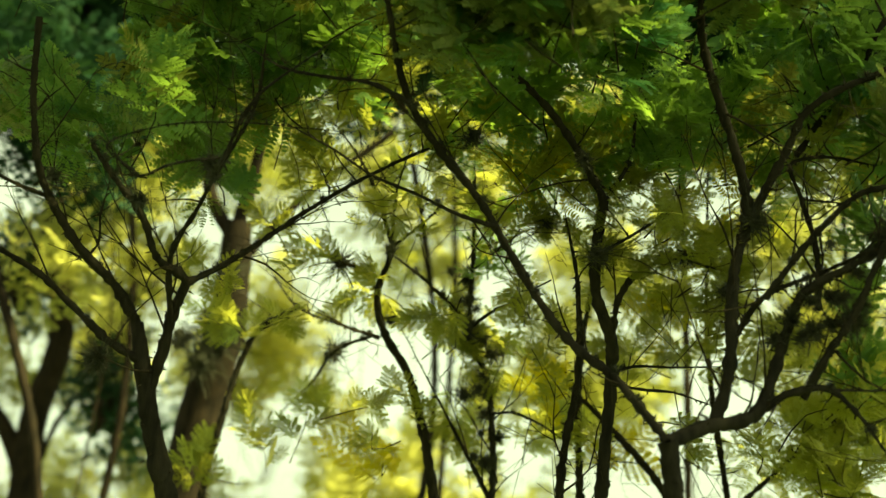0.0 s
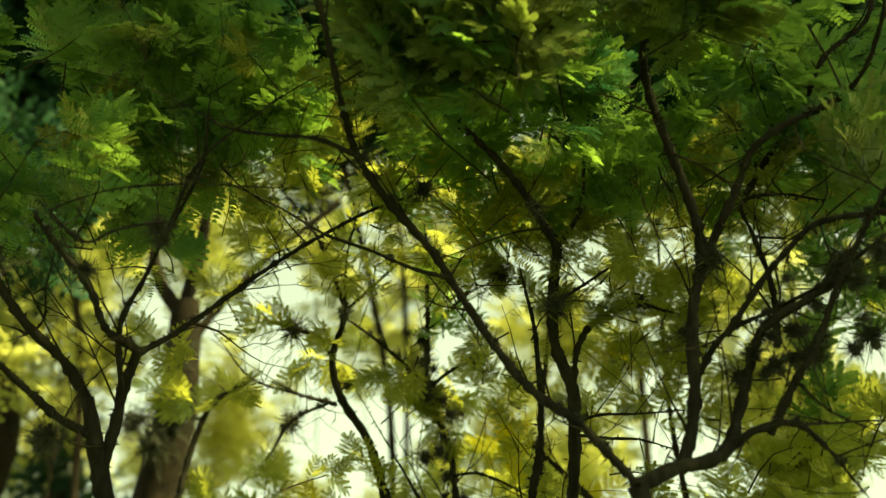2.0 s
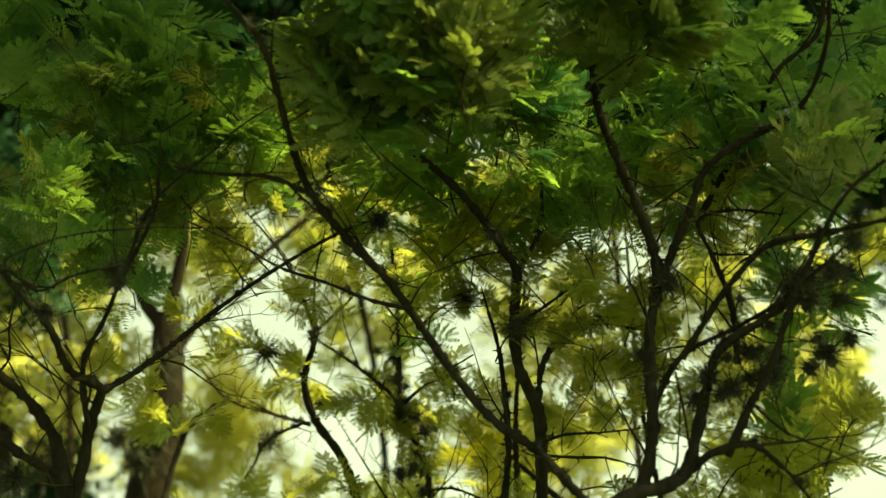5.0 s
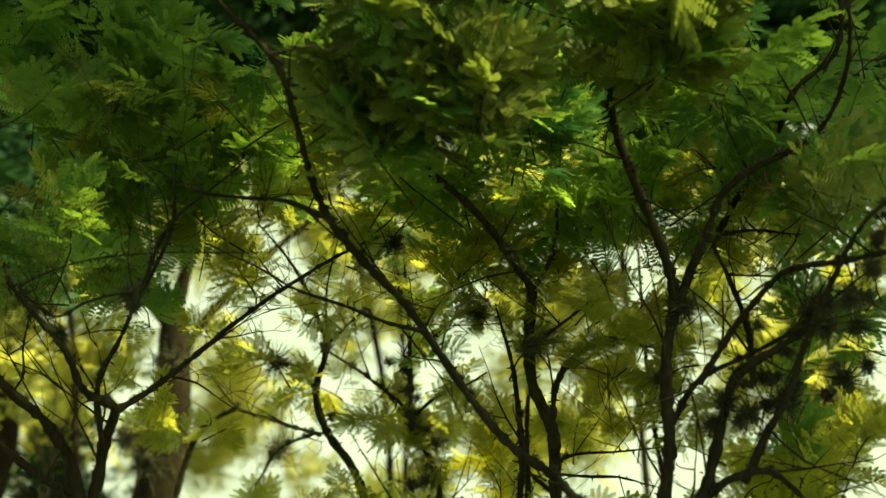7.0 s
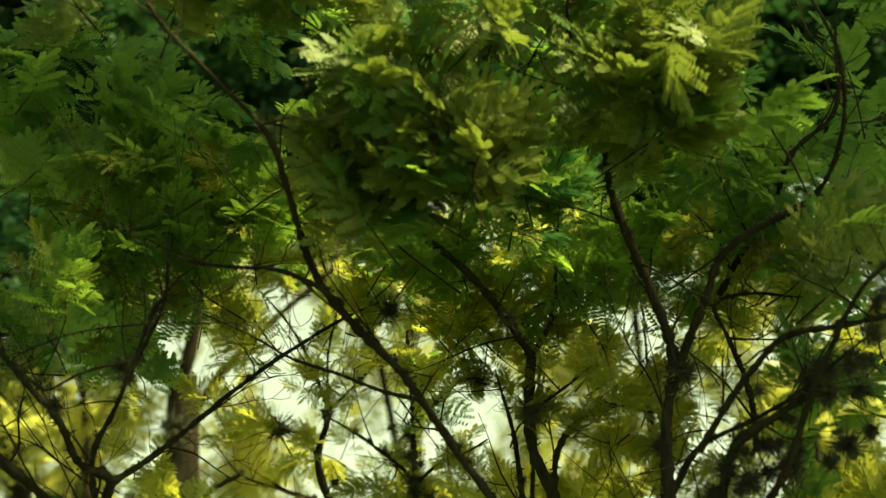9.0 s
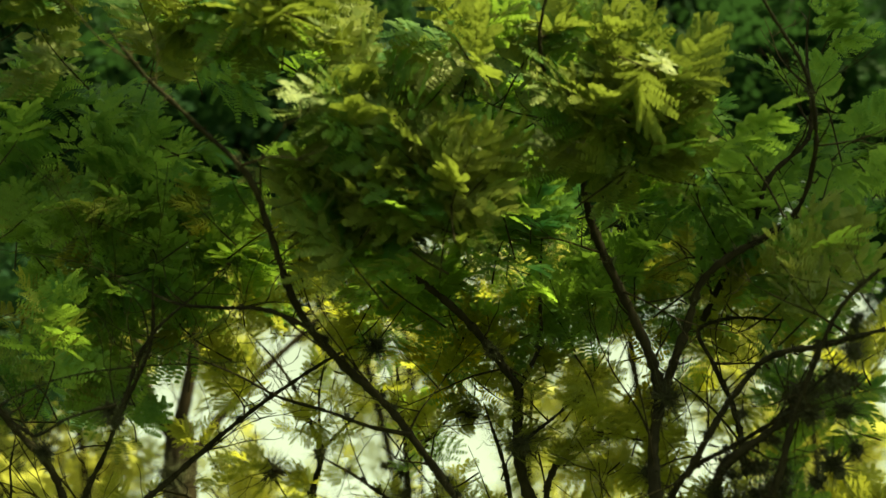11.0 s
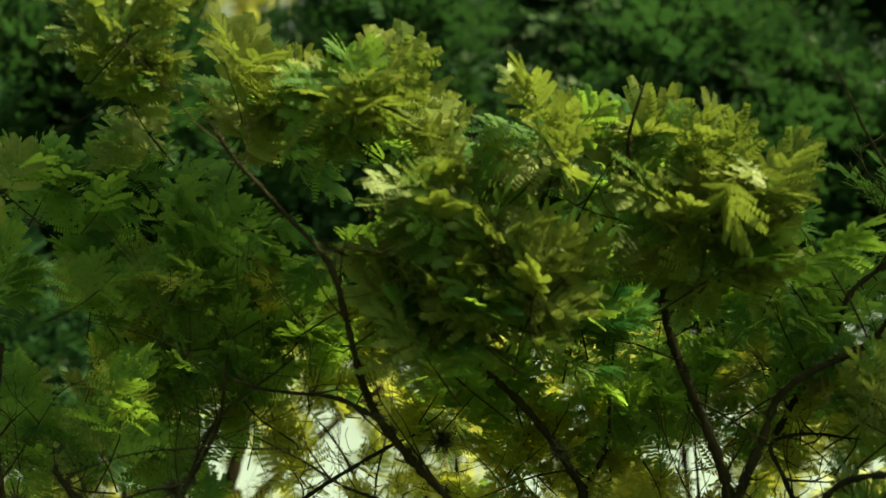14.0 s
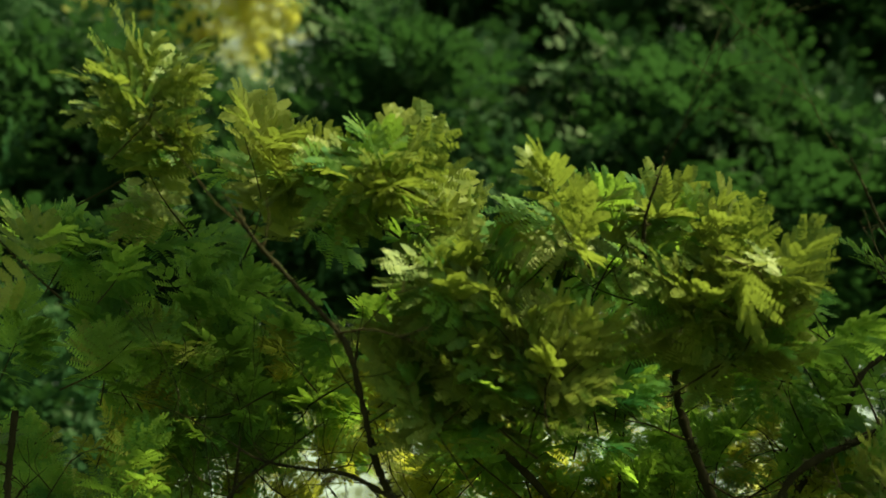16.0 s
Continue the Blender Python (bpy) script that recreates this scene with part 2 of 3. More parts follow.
def add_limb(tree, kind, points):
    if kind == "limb" and points[-1][3] < 0.006 and points[0][1] < 6:      # a thin limb runs out into a fine tip
        a, b = np.array(points[-2]), np.array(points[-1])
        points = [*points[:-1], (*b[:3], b[3] * 0.7), (*(b + (b - a) * 0.45)[:3], 0.0006)]
    tree.limbs.append(np.array(points))
    sides = 12 if kind == "trunk" else 8
    v, f, cap = tube(points, sides, 0.012 if points[0][1] < 5 else 0.05, 0.13, len(tree.limbs) * 7)
    me = mesh_of(kind, v, f, tree.bark_mat, True)
    if kind == "trunk" and tree.ob.location.length == 0:
        tree.base = points[0]
    part(kind, me, tree.ob)
    rng = tree.twig_rng
    # lichen and dead stubs that roughen the bark
    if points[0][1] < 5:
        s = spline(points, 0.016)
        s = s[s[:, 2] > 1.6]
        for i in range(1, len(s) - 1):
            for _ in range(2 if s[i, 3] > 0.006 else 1):
                along = s[i + 1, :3] - s[i - 1, :3]
                d = np.cross(along, rng.normal(0, 1, 3))
                d = d / (np.linalg.norm(d) + 1e-9) + rng.normal(0, 0.25, 3)
                a = s[i, :3] + d * s[i, 3] * 0.8
                tree.twigs.append([(*a, 0.0026), (*(a + d * rng.uniform(0.003, 0.013)), 0.0007)])
    # thin crooked side twigs that fork again
    if kind == "limb":
        s = spline(points, 0.03)
        for i in range(2, len(s), 3):
            if rng.random() < 0.75:
                side_twig(tree, s[i, :3], min(0.0032, s[i, 3] * 0.5), rng.uniform(0.10, 0.42), s[min(i + 1, len(s) - 1), :3] - s[i - 1, :3], 2)


def side_twig(tree, a, r, ln, along, depth):
    rng = tree.twig_rng
    d = along / (np.linalg.norm(along) + 1e-9) * 0.7 + rng.normal(0, 0.8, 3) * (1, 0.7, 1) + (0, 0, 0.35)
    d /= np.linalg.norm(d)
    n = 4
    line = [np.array(a)]
    for i in range(n):
        d = d + rng.normal(0, 0.17, 3) + (0, 0, 0.06)
        d /= np.linalg.norm(d)
        line.append(line[-1] + d * ln / n)
    tree.twigs.append([(*p, r * (1 - 0.85 * i / n)) for i, p in enumerate(line)])
    if depth:
        for i in (1, 2, 3):
            if rng.random() < 0.6:
                side_twig(tree, line[i], r * 0.6, ln * rng.uniform(0.35, 0.65), line[i] - line[i - 1], depth - 1)


def add_sprays(tree, x, y, z, rx, ry, rz, count, lit_tone=0, full=True):
    """lit_tone: the share of pale leaves coloured as sunlit; 2: yellow leaves. Leafy twigs in a cloud about a place:
    each grows outwards from its bough and carries leaves on both sides.
    """
    rng = tree.rng
    c = np.array((x, y, z))
    for _ in range(count):
        o = rng.normal(0, 1, 3)
        o *= 1.1 * rng.random() ** 0.4 / np.linalg.norm(o)
        end = c + o * (rx, ry, rz)
        grow = np.array((o[0] * 0.8, -0.25 + 0.6 * o[1], 0.55 + 0.5 * o[2])) + rng.normal(0, 0.45, 3)
        grow /= np.linalg.norm(grow)
        ln = rng.uniform(0.16, 0.32) * tree.leaf_size
        start = end - grow * ln
        bend = rng.normal(0, 0.03, 3)
        tree.twigs.append([(*start, 0.0024), (*((start + end) / 2 + bend), 0.0018), (*end, 0.001)])
        n = int(rng.integers(11, 16) if full else rng.integers(6, 9))
        for i in range(n):
            u = 0.25 + 0.75 * i / (n - 1)
            at = start + (end - start) * u + bend * 4 * u * (1 - u)
            spread = rng.normal(0, 1, 3)
            spread -= grow * (spread @ grow)
            spread /= np.linalg.norm(spread)
            d = spread * (1.1 - 0.7 * u) + grow * (0.35 + 0.6 * u) + (0, 0, 0.05)
            up = np.array((0.35, -0.8, 0.5) if lit_tone else (0.1, -0.45, 0.7)) + rng.normal(0, 0.36, 3)
            m = turned(rng, d, up, tree.leaf_size * rng.uniform(0.75, 1.25) * (1.15 if lit_tone else 1.0))
            tree.leaves.append((at, m, int(rng.integers(len(tree.templates))), 2 if lit_tone == 2 else int(rng.random() < lit_tone)))


def finish(tree):
    """Turns what was gathered into meshes: single leaves for the nearest, one mesh for the others."""
    if tree.twigs:
        tv = []
        for i, t in enumerate(tree.twigs):
            v, f, _ = tube(t, 4, 0.05, 0.05, i)
            tv.append((v, f))
        v, f = join(tv)
        tagged(part("twigwork", mesh_of("twigwork", v, f, TWIG, True), tree.ob), kind="stuff")
    order = sorted(range(len(tree.leaves)), key=lambda i: tree.leaves[i][0][1])
    for lit_tone, mat, note in ((0, tree.leaf_mat, ""), (1, LEAF_LIT, "pale olive leaf coloured as sunlit"), (2, LEAF_YELLOW, "bright yellow leaf")):
        shared = [mesh_of("leaf", v, f, mat) for v, f in tree.templates]
        for i in order[:tree.near]:
            at, m, k, leaf_tone = tree.leaves[i]
            if leaf_tone == lit_tone:
                ob = part("leaf", shared[k], tree.ob, note)
                ob.matrix_basis = Matrix([[*m[0], at[0]], [*m[1], at[1]], [*m[2], at[2]], [0, 0, 0, 1]])
        pieces = []
        for i in order[tree.near:]:
            at, m, k, leaf_tone = tree.leaves[i]
            if leaf_tone == lit_tone:
                v, f = tree.templates[k]
                pieces.append((v @ m.T + at, f))
        if pieces:
            v, f = join(pieces)
            tagged(part("foliage", mesh_of("foliage", v, f, mat), tree.ob), kind="stuff")


right_tree = Tree("leaning feathery-leaved tree with dark forked limbs and sunlit crown")
centre_tree = Tree("slim dark-barked tree with forked stem and feathery green leaves", leaves=MID_LEAVES, leaf_size=0.9)
slender_tree = Tree("slender many-stemmed tree with thin dark twigs and sparse leaves", leaf_mat=LEAF_MID, leaves=MID_LEAVES, leaf_size=0.85)
left_tree = Tree("dark forked tree with long thin limb and feathery leaves", leaves=MID_LEAVES, leaf_size=0.9)
rear_tree = Tree("feathery-leaved tree standing behind the others, backlit yellow-green", leaf_mat=LEAF_MID, leaves=MID_LEAVES, leaf_size=1.0, near=200)
thicket = Tree("thin small-leaved tree with loose twigs, backlit olive green", leaf_mat=LEAF_MID, leaves=MID_LEAVES, leaf_size=0.6, near=290)
old_tree = Tree("thick old brown trunk covered in grey air plants", bark_mat=BARK_OLD, leaves=FAR_LEAVES)
distant_tree = Tree("dark distant tree with forked trunk among blurred foliage", bark_mat=BARK_OLD, leaves=FAR_LEAVES)
# <limbs>
add_limb(right_tree, "trunk", [(0.445, 2.95, -0.05, 0.0585), (0.425, 2.92, 0.5, 0.039), (0.415, 2.88, 1.1, 0.0281), (0.395, 2.871, 1.842, 0.0211), (0.379, 2.853, 1.953, 0.0195)])
add_limb(right_tree, "limb", [(0.379, 2.853, 1.953, 0.0108), (0.322, 2.904, 2.034, 0.0105), (0.272, 2.957, 2.099, 0.0102), (0.193, 3.01, 2.165, 0.0099), (0.122, 3.058, 2.26, 0.0096), (-0.061, 3.037, 2.522, 0.0096), (-0.147, 2.964, 2.598, 0.0092), (-0.211, 2.892, 2.665, 0.0087), (-0.241, 2.783, 2.717, 0.0084), (-0.273, 2.685, 2.826, 0.0073), (-0.298, 2.592, 2.9, 0.0063), (-0.402, 2.496, 2.995, 0.0053), (-0.479, 2.405, 3.055, 0.0044), (-0.512, 2.32, 3.086, 0.0034)])
add_limb(right_tree, "limb", [(0.379, 2.853, 1.953, 0.0166), (0.466, 2.89, 1.993, 0.0157), (0.569, 2.928, 2.028, 0.0148), (0.625, 2.953, 2.143, 0.0139), (0.65, 2.947, 2.232, 0.0127), (0.67, 2.908, 2.295, 0.0115), (0.757, 2.869, 2.356, 0.0101), (0.854, 2.831, 2.411, 0.009)])
add_limb(right_tree, "limb", [(0.578, 2.942, 2.033, 0.0101), (0.652, 2.921, 2.083, 0.0086), (0.732, 2.907, 2.095, 0.007), (0.785, 2.901, 2.05, 0.0055), (0.847, 2.901, 1.971, 0.004)])
add_limb(right_tree, "limb", [(0.491, 2.947, 2.002, 0.0141), (0.525, 2.967, 2.113, 0.014), (0.535, 2.983, 2.256, 0.014), (0.544, 3.001, 2.378, 0.0139), (0.571, 3.019, 2.505, 0.0138), (0.526, 2.992, 2.678, 0.0106), (0.479, 2.973, 2.796, 0.0101), (0.445, 2.954, 2.915, 0.0096), (0.431, 2.896, 2.965, 0.0083), (0.424, 2.833, 3.038, 0.0062), (0.353, 2.72, 3.117, 0.0059), (0.329, 2.605, 3.201, 0.0043), (0.353, 2.491, 3.28, 0.0028)])
add_limb(right_tree, "limb", [(0.585, 3.018, 2.509, 0.0117), (0.643, 2.973, 2.637, 0.0103), (0.683, 2.933, 2.732, 0.0089), (0.761, 2.899, 2.784, 0.0075), (0.853, 2.868, 2.821, 0.0062), (0.88, 2.575, 3.069, 0.0042), (0.814, 2.531, 3.19, 0.0034), (0.768, 2.492, 3.279, 0.0026)])
add_limb(right_tree, "limb", [(0.556, 3.064, 2.222, 0.0074), (0.611, 2.999, 2.311, 0.0066), (0.69, 2.943, 2.345, 0.0056), (0.791, 2.885, 2.392, 0.0048), (0.904, 2.821, 2.476, 0.004)])
add_limb(right_tree, "limb", [(0.786, 3.199, 2.329, 0.0078), (0.777, 3.186, 2.476, 0.0069), (0.738, 3.176, 2.599, 0.0061), (0.711, 3.173, 2.684, 0.0051), (0.79, 3.179, 2.712, 0.0043), (0.903, 3.19, 2.706, 0.0034)])
add_limb(right_tree, "limb", [(1.003, 2.71, 2.536, 0.0058), (0.876, 2.763, 2.521, 0.0063), (0.78, 2.815, 2.516, 0.0069), (0.697, 2.878, 2.437, 0.0076), (0.6, 2.951, 2.295, 0.0082)])
add_limb(right_tree, "limb", [(1.005, 2.691, 2.661, 0.0038), (0.929, 2.726, 2.6, 0.0048), (0.857, 2.77, 2.478, 0.0059), (0.811, 2.811, 2.379, 0.0069), (0.775, 2.854, 2.267, 0.008), (0.715, 2.897, 2.154, 0.009), (0.681, 2.935, 2.077, 0.0101)])
add_limb(right_tree, "limb", [(-0.199, 2.797, 2.63, 0.0059), (-0.3, 2.814, 2.684, 0.005), (-0.403, 2.836, 2.701, 0.0041), (-0.509, 2.858, 2.725, 0.003), (-0.591, 2.875, 2.774, 0.002)])
add_limb(right_tree, "limb", [(0.001, 3.03, 2.435, 0.0053), (-0.092, 3.036, 2.461, 0.0047), (-0.196, 3.039, 2.505, 0.0041), (-0.301, 3.043, 2.543, 0.0034), (-0.395, 3.045, 2.6, 0.0028), (-0.489, 3.047, 2.645, 0.0022)])
add_limb(right_tree, "limb", [(0.727, 3.189, 2.712, 0.0079), (0.788, 3.152, 2.815, 0.0074), (0.862, 3.116, 2.918, 0.0069), (0.91, 3.077, 3.036, 0.0065), (1.011, 3.043, 3.124, 0.0059), (1.025, 2.992, 3.317, 0.0055)])
add_limb(centre_tree, "trunk", [(0.344, 3.55, -0.05, 0.0456), (0.324, 3.52, 0.6, 0.0304), (0.324, 3.5, 2.024, 0.0167), (0.329, 3.478, 2.164, 0.0163), (0.319, 3.423, 2.27, 0.0153), (0.273, 3.371, 2.361, 0.0143), (0.26, 3.317, 2.465, 0.0133), (0.267, 3.259, 2.587, 0.0123)])
add_limb(centre_tree, "limb", [(0.267, 3.259, 2.587, 0.0112), (0.203, 3.203, 2.673, 0.0101), (0.119, 3.147, 2.763, 0.0091), (0.01, 3.092, 2.846, 0.0081), (-0.058, 3.043, 2.884, 0.0071), (-0.15, 2.982, 3.004, 0.0061), (-0.201, 2.926, 3.094, 0.0052)])
add_limb(centre_tree, "limb", [(0.277, 3.257, 2.601, 0.0067), (0.323, 3.261, 2.684, 0.0052), (0.337, 3.254, 2.833, 0.0038), (0.353, 3.249, 2.972, 0.0023)])
add_limb(centre_tree, "limb", [(0.318, 3.411, 2.268, 0.0103), (0.337, 3.405, 2.383, 0.009), (0.383, 3.409, 2.443, 0.0075), (0.474, 3.414, 2.488, 0.0061), (0.578, 3.429, 2.473, 0.0046)])
add_limb(centre_tree, "limb", [(0.324, 3.52, 0.9, 0.0167), (0.23, 3.602, 2.023, 0.0108), (0.247, 3.552, 2.177, 0.0093), (0.24, 3.504, 2.317, 0.0077), (0.226, 3.462, 2.428, 0.0062), (0.195, 3.419, 2.538, 0.0046)])
add_limb(centre_tree, "limb", [(0.319, 3.425, 2.177, 0.0046), (0.372, 3.406, 2.194, 0.0038), (0.469, 3.388, 2.197, 0.003), (0.565, 3.371, 2.203, 0.0023)])
add_limb(centre_tree, "limb", [(0.321, 3.43, 2.149, 0.0046), (0.413, 3.415, 2.139, 0.0038), (0.481, 3.398, 2.135, 0.003), (0.548, 3.385, 2.115, 0.0023)])
add_limb(centre_tree, "limb", [(0.279, 3.279, 2.462, 0.0045), (0.38, 3.342, 2.544, 0.0034), (0.48, 3.404, 2.631, 0.0024)])
add_limb(slender_tree, "trunk", [(-0.049, 4.3, -0.05, 0.0408), (-0.089, 4.25, 0.6, 0.0272), (-0.169, 4.2, 2.08, 0.0150), (-0.225, 4.124, 2.242, 0.0124), (-0.309, 4.079, 2.365, 0.0114), (-0.335, 4.039, 2.461, 0.0104), (-0.306, 3.997, 2.564, 0.0094), (-0.297, 3.964, 2.609, 0.0085)])
add_limb(slender_tree, "limb", [(-0.297, 3.965, 2.605, 0.0073), (-0.337, 3.932, 2.706, 0.0057), (-0.393, 3.897, 2.82, 0.0040), (-0.532, 3.854, 2.986, 0.0024)])
add_limb(slender_tree, "limb", [(-0.297, 3.965, 2.605, 0.0048), (-0.296, 3.916, 2.754, 0.0036), (-0.265, 3.871, 2.881, 0.0024)])
add_limb(slender_tree, "limb", [(-0.297, 3.966, 2.6, 0.0048), (-0.211, 3.938, 2.671, 0.0040), (-0.139, 3.911, 2.736, 0.0032), (-0.058, 3.888, 2.769, 0.0024)])
add_limb(slender_tree, "limb", [(-0.335, 4.038, 2.466, 0.0061), (-0.386, 4.059, 2.542, 0.0050), (-0.462, 4.089, 2.567, 0.0038), (-0.575, 4.116, 2.611, 0.0025)])
add_limb(slender_tree, "limb", [(-0.329, 4.157, 2.35, 0.0062), (-0.462, 4.284, 2.405, 0.0052), (-0.625, 4.407, 2.477, 0.0040), (-0.752, 4.518, 2.627, 0.0027)])
add_limb(slender_tree, "limb", [(-0.343, 4.156, 2.357, 0.0050), (-0.487, 4.396, 2.333, 0.0044), (-0.574, 4.643, 2.268, 0.0038), (-0.683, 4.889, 2.204, 0.0030)])
add_limb(slender_tree, "limb", [(-0.089, 4.25, 0.8, 0.0204), (0.047, 4.25, 2.083, 0.0114), (0.016, 4.193, 2.25, 0.0101), (-0.046, 4.142, 2.382, 0.0088), (-0.048, 4.091, 2.513, 0.0074), (-0.053, 4.029, 2.713, 0.0062), (-0.062, 3.978, 2.843, 0.0049)])
add_limb(slender_tree, "limb", [(-0.042, 4.148, 2.41, 0.0062), (-0.14, 4.085, 2.486, 0.0054), (-0.224, 4.026, 2.541, 0.0045), (-0.287, 3.97, 2.572, 0.0036)])
add_limb(slender_tree, "limb", [(-0.035, 4.099, 2.4, 0.0062), (0.042, 4.073, 2.455, 0.0054), (0.102, 4.053, 2.476, 0.0045), (0.162, 4.033, 2.497, 0.0037)])
add_limb(slender_tree, "limb", [(0.025, 4.241, 2.143, 0.0051), (0.107, 4.156, 2.145, 0.0042), (0.189, 4.077, 2.108, 0.0033), (0.266, 4.002, 2.052, 0.0024)])
add_limb(slender_tree, "limb", [(-0.04, 4.07, 2.579, 0.0050), (0.008, 4.015, 2.61, 0.0041), (0.094, 3.954, 2.672, 0.0032), (0.195, 3.901, 2.691, 0.0024)])
add_limb(slender_tree, "limb", [(-0.645, 4.539, 2.499, 0.0069), (-0.808, 4.75, 2.442, 0.0101), (-0.929, 4.816, 2.025, 0.0115), (-0.959, 4.847, 1.834, 0.0129), (-0.939, 4.85, 0.7, 0.0204), (-0.9289999999999999, 4.9, -0.05, 0.0340)])
add_limb(left_tree, "trunk", [(-0.707, 3.45, -0.05, 0.0597), (-0.737, 3.4, 0.5, 0.0431), (-0.767, 3.389, 1.768, 0.0278), (-0.822, 3.359, 1.956, 0.0254), (-0.877, 3.32, 2.202, 0.0166)])
add_limb(left_tree, "limb", [(-0.877, 3.321, 2.2, 0.0137), (-0.936, 3.264, 2.287, 0.0126), (-1.0, 3.214, 2.342, 0.0114), (-1.05, 3.161, 2.41, 0.0104), (-1.092, 3.106, 2.491, 0.0093), (-1.116, 3.04, 2.638, 0.0082), (-1.111, 2.964, 2.851, 0.0073)])
add_limb(left_tree, "limb", [(-0.851, 3.335, 2.107, 0.0126), (-0.922, 3.292, 2.137, 0.0111), (-1.017, 3.243, 2.213, 0.0095), (-1.096, 3.194, 2.281, 0.0080), (-1.213, 3.147, 2.338, 0.0065)])
add_limb(left_tree, "limb", [(-0.833, 3.348, 2.025, 0.0156), (-0.805, 3.33, 2.141, 0.0147), (-0.783, 3.29, 2.23, 0.0135), (-0.754, 3.255, 2.296, 0.0125), (-0.808, 3.148, 2.333, 0.0094), (-0.841, 3.1, 2.418, 0.0083), (-0.909, 3.054, 2.5, 0.0073), (-0.957, 3.01, 2.562, 0.0063)])
add_limb(left_tree, "limb", [(-0.754, 3.255, 2.296, 0.0086), (-0.661, 3.31, 2.372, 0.0078), (-0.578, 3.364, 2.457, 0.0070), (-0.489, 3.417, 2.552, 0.0061), (-0.351, 3.466, 2.666, 0.0051), (-0.198, 3.517, 2.772, 0.0042), (-0.084, 3.574, 2.837, 0.0033)])
add_limb(left_tree, "limb", [(-0.789, 3.300, 2.200, 0.0077), (-0.776, 3.165, 2.353, 0.0068), (-0.708, 3.071, 2.436, 0.0059), (-0.656, 2.98, 2.496, 0.0050), (-0.559, 2.874, 2.651, 0.0042), (-0.539, 2.783, 2.72, 0.0034)])
add_limb(left_tree, "limb", [(-0.642, 2.922, 2.478, 0.0052), (-0.559, 2.846, 2.64, 0.0038), (-0.418, 2.78, 2.738, 0.0025)])
add_limb(left_tree, "limb", [(-1.017, 3.296, 2.354, 0.0039), (-0.989, 3.274, 2.387, 0.0033), (-0.985, 3.247, 2.453, 0.0026), (-0.969, 3.22, 2.513, 0.0020)])
add_limb(left_tree, "limb", [(-1.089, 3.127, 2.462, 0.0055), (-1.128, 3.076, 2.465, 0.0046), (-1.194, 3.022, 2.486, 0.0036)])
add_limb(left_tree, "limb", [(-0.618, 2.819, 2.491, 0.0034), (-0.714, 2.79, 2.459, 0.0030), (-0.773, 2.762, 2.421, 0.0027), (-0.834, 2.72, 2.472, 0.0024)])
add_limb(left_tree, "limb", [(-0.763, 2.73, 2.414, 0.0024), (-0.842, 2.745, 2.478, 0.0023), (-0.758, 2.762, 2.529, 0.0020), (-0.587, 2.782, 2.561, 0.0019), (-0.413, 2.807, 2.567, 0.0016)])
add_limb(old_tree, "trunk", [(-1.259, 6.25, -0.05, 0.18), (-1.259, 6.22, 0.6, 0.135), (-1.259, 6.184, 2.34, 0.099), (-1.185, 6.132, 2.668, 0.0931), (-1.166, 6.083, 2.976, 0.0784), (-1.165, 6.05, 3.184, 0.0637)])
add_limb(old_tree, "limb", [(-1.165, 6.052, 3.171, 0.0343), (-1.103, 5.981, 3.41, 0.0293), (-1.072, 5.915, 3.61, 0.0242), (-1.034, 5.837, 3.891, 0.0193)])
add_limb(old_tree, "limb", [(-1.168, 6.067, 3.079, 0.0367), (-1.311, 6.066, 3.299, 0.0312), (-1.363, 6.064, 3.522, 0.0256), (-1.473, 6.049, 3.833, 0.0199)])
add_limb(old_tree, "limb", [(-1.14, 6.083, 2.975, 0.0245), (-0.997, 6.115, 3.199, 0.0206), (-0.768, 6.142, 3.456, 0.0166), (-0.475, 6.168, 3.721, 0.0127)])
add_limb(distant_tree, "trunk", [(-2.984, 9, -0.05, 0.225), (-2.984, 9, 0.6, 0.162), (-2.984, 9.092, 1.876, 0.108), (-2.964, 9.002, 2.446, 0.0925), (-2.831, 8.915, 2.993, 0.0854), (-2.928, 8.824, 3.567, 0.0783), (-2.99, 8.776, 3.875, 0.0712)])
add_limb(distant_tree, "limb", [(-2.98, 9.068, 2.027, 0.0712), (-3.151, 9.016, 2.356, 0.0605), (-3.463, 8.959, 2.716, 0.0498)])
add_limb(distant_tree, "limb", [(-2.92, 8.837, 3.489, 0.0498), (-2.651, 8.747, 4.056, 0.0391), (-2.225, 8.661, 4.599, 0.0284)])
# </limbs>
# <sprays>
add_sprays(right_tree, -0.02, 2.7, 3.06, 0.15, 0.12, 0.11, 11, 0.85)
add_sprays(right_tree, 0.53, 2.7, 3.07, 0.16, 0.12, 0.07, 8, 0.85)
add_sprays(right_tree, 0.16, 2.69, 3.26, 0.11, 0.12, 0.06, 3, 0.75)
add_sprays(right_tree, 0.39, 2.7, 3.23, 0.09, 0.12, 0.06, 3, 0.75)
add_sprays(right_tree, -0.29, 2.58, 3.33, 0.18, 0.15, 0.05, 4, 0.75)
add_sprays(right_tree, -0.82, 2.52, 3.41, 0.07, 0.15, 0.06, 4, 1.0)
add_sprays(right_tree, -0.14, 2.59, 3.27, 0.1, 0.15, 0.05, 3, 0.75)
add_sprays(right_tree, 0.05, 2.72, 2.92, 0.17, 0.12, 0.05, 6, 0.85)
add_sprays(right_tree, -1.03, 2.61, 3.17, 0.11, 0.2, 0.05, 1, 0.75)
add_sprays(right_tree, -0.58, 2.58, 3.39, 0.07, 0.1, 0.05, 2, 0.75)
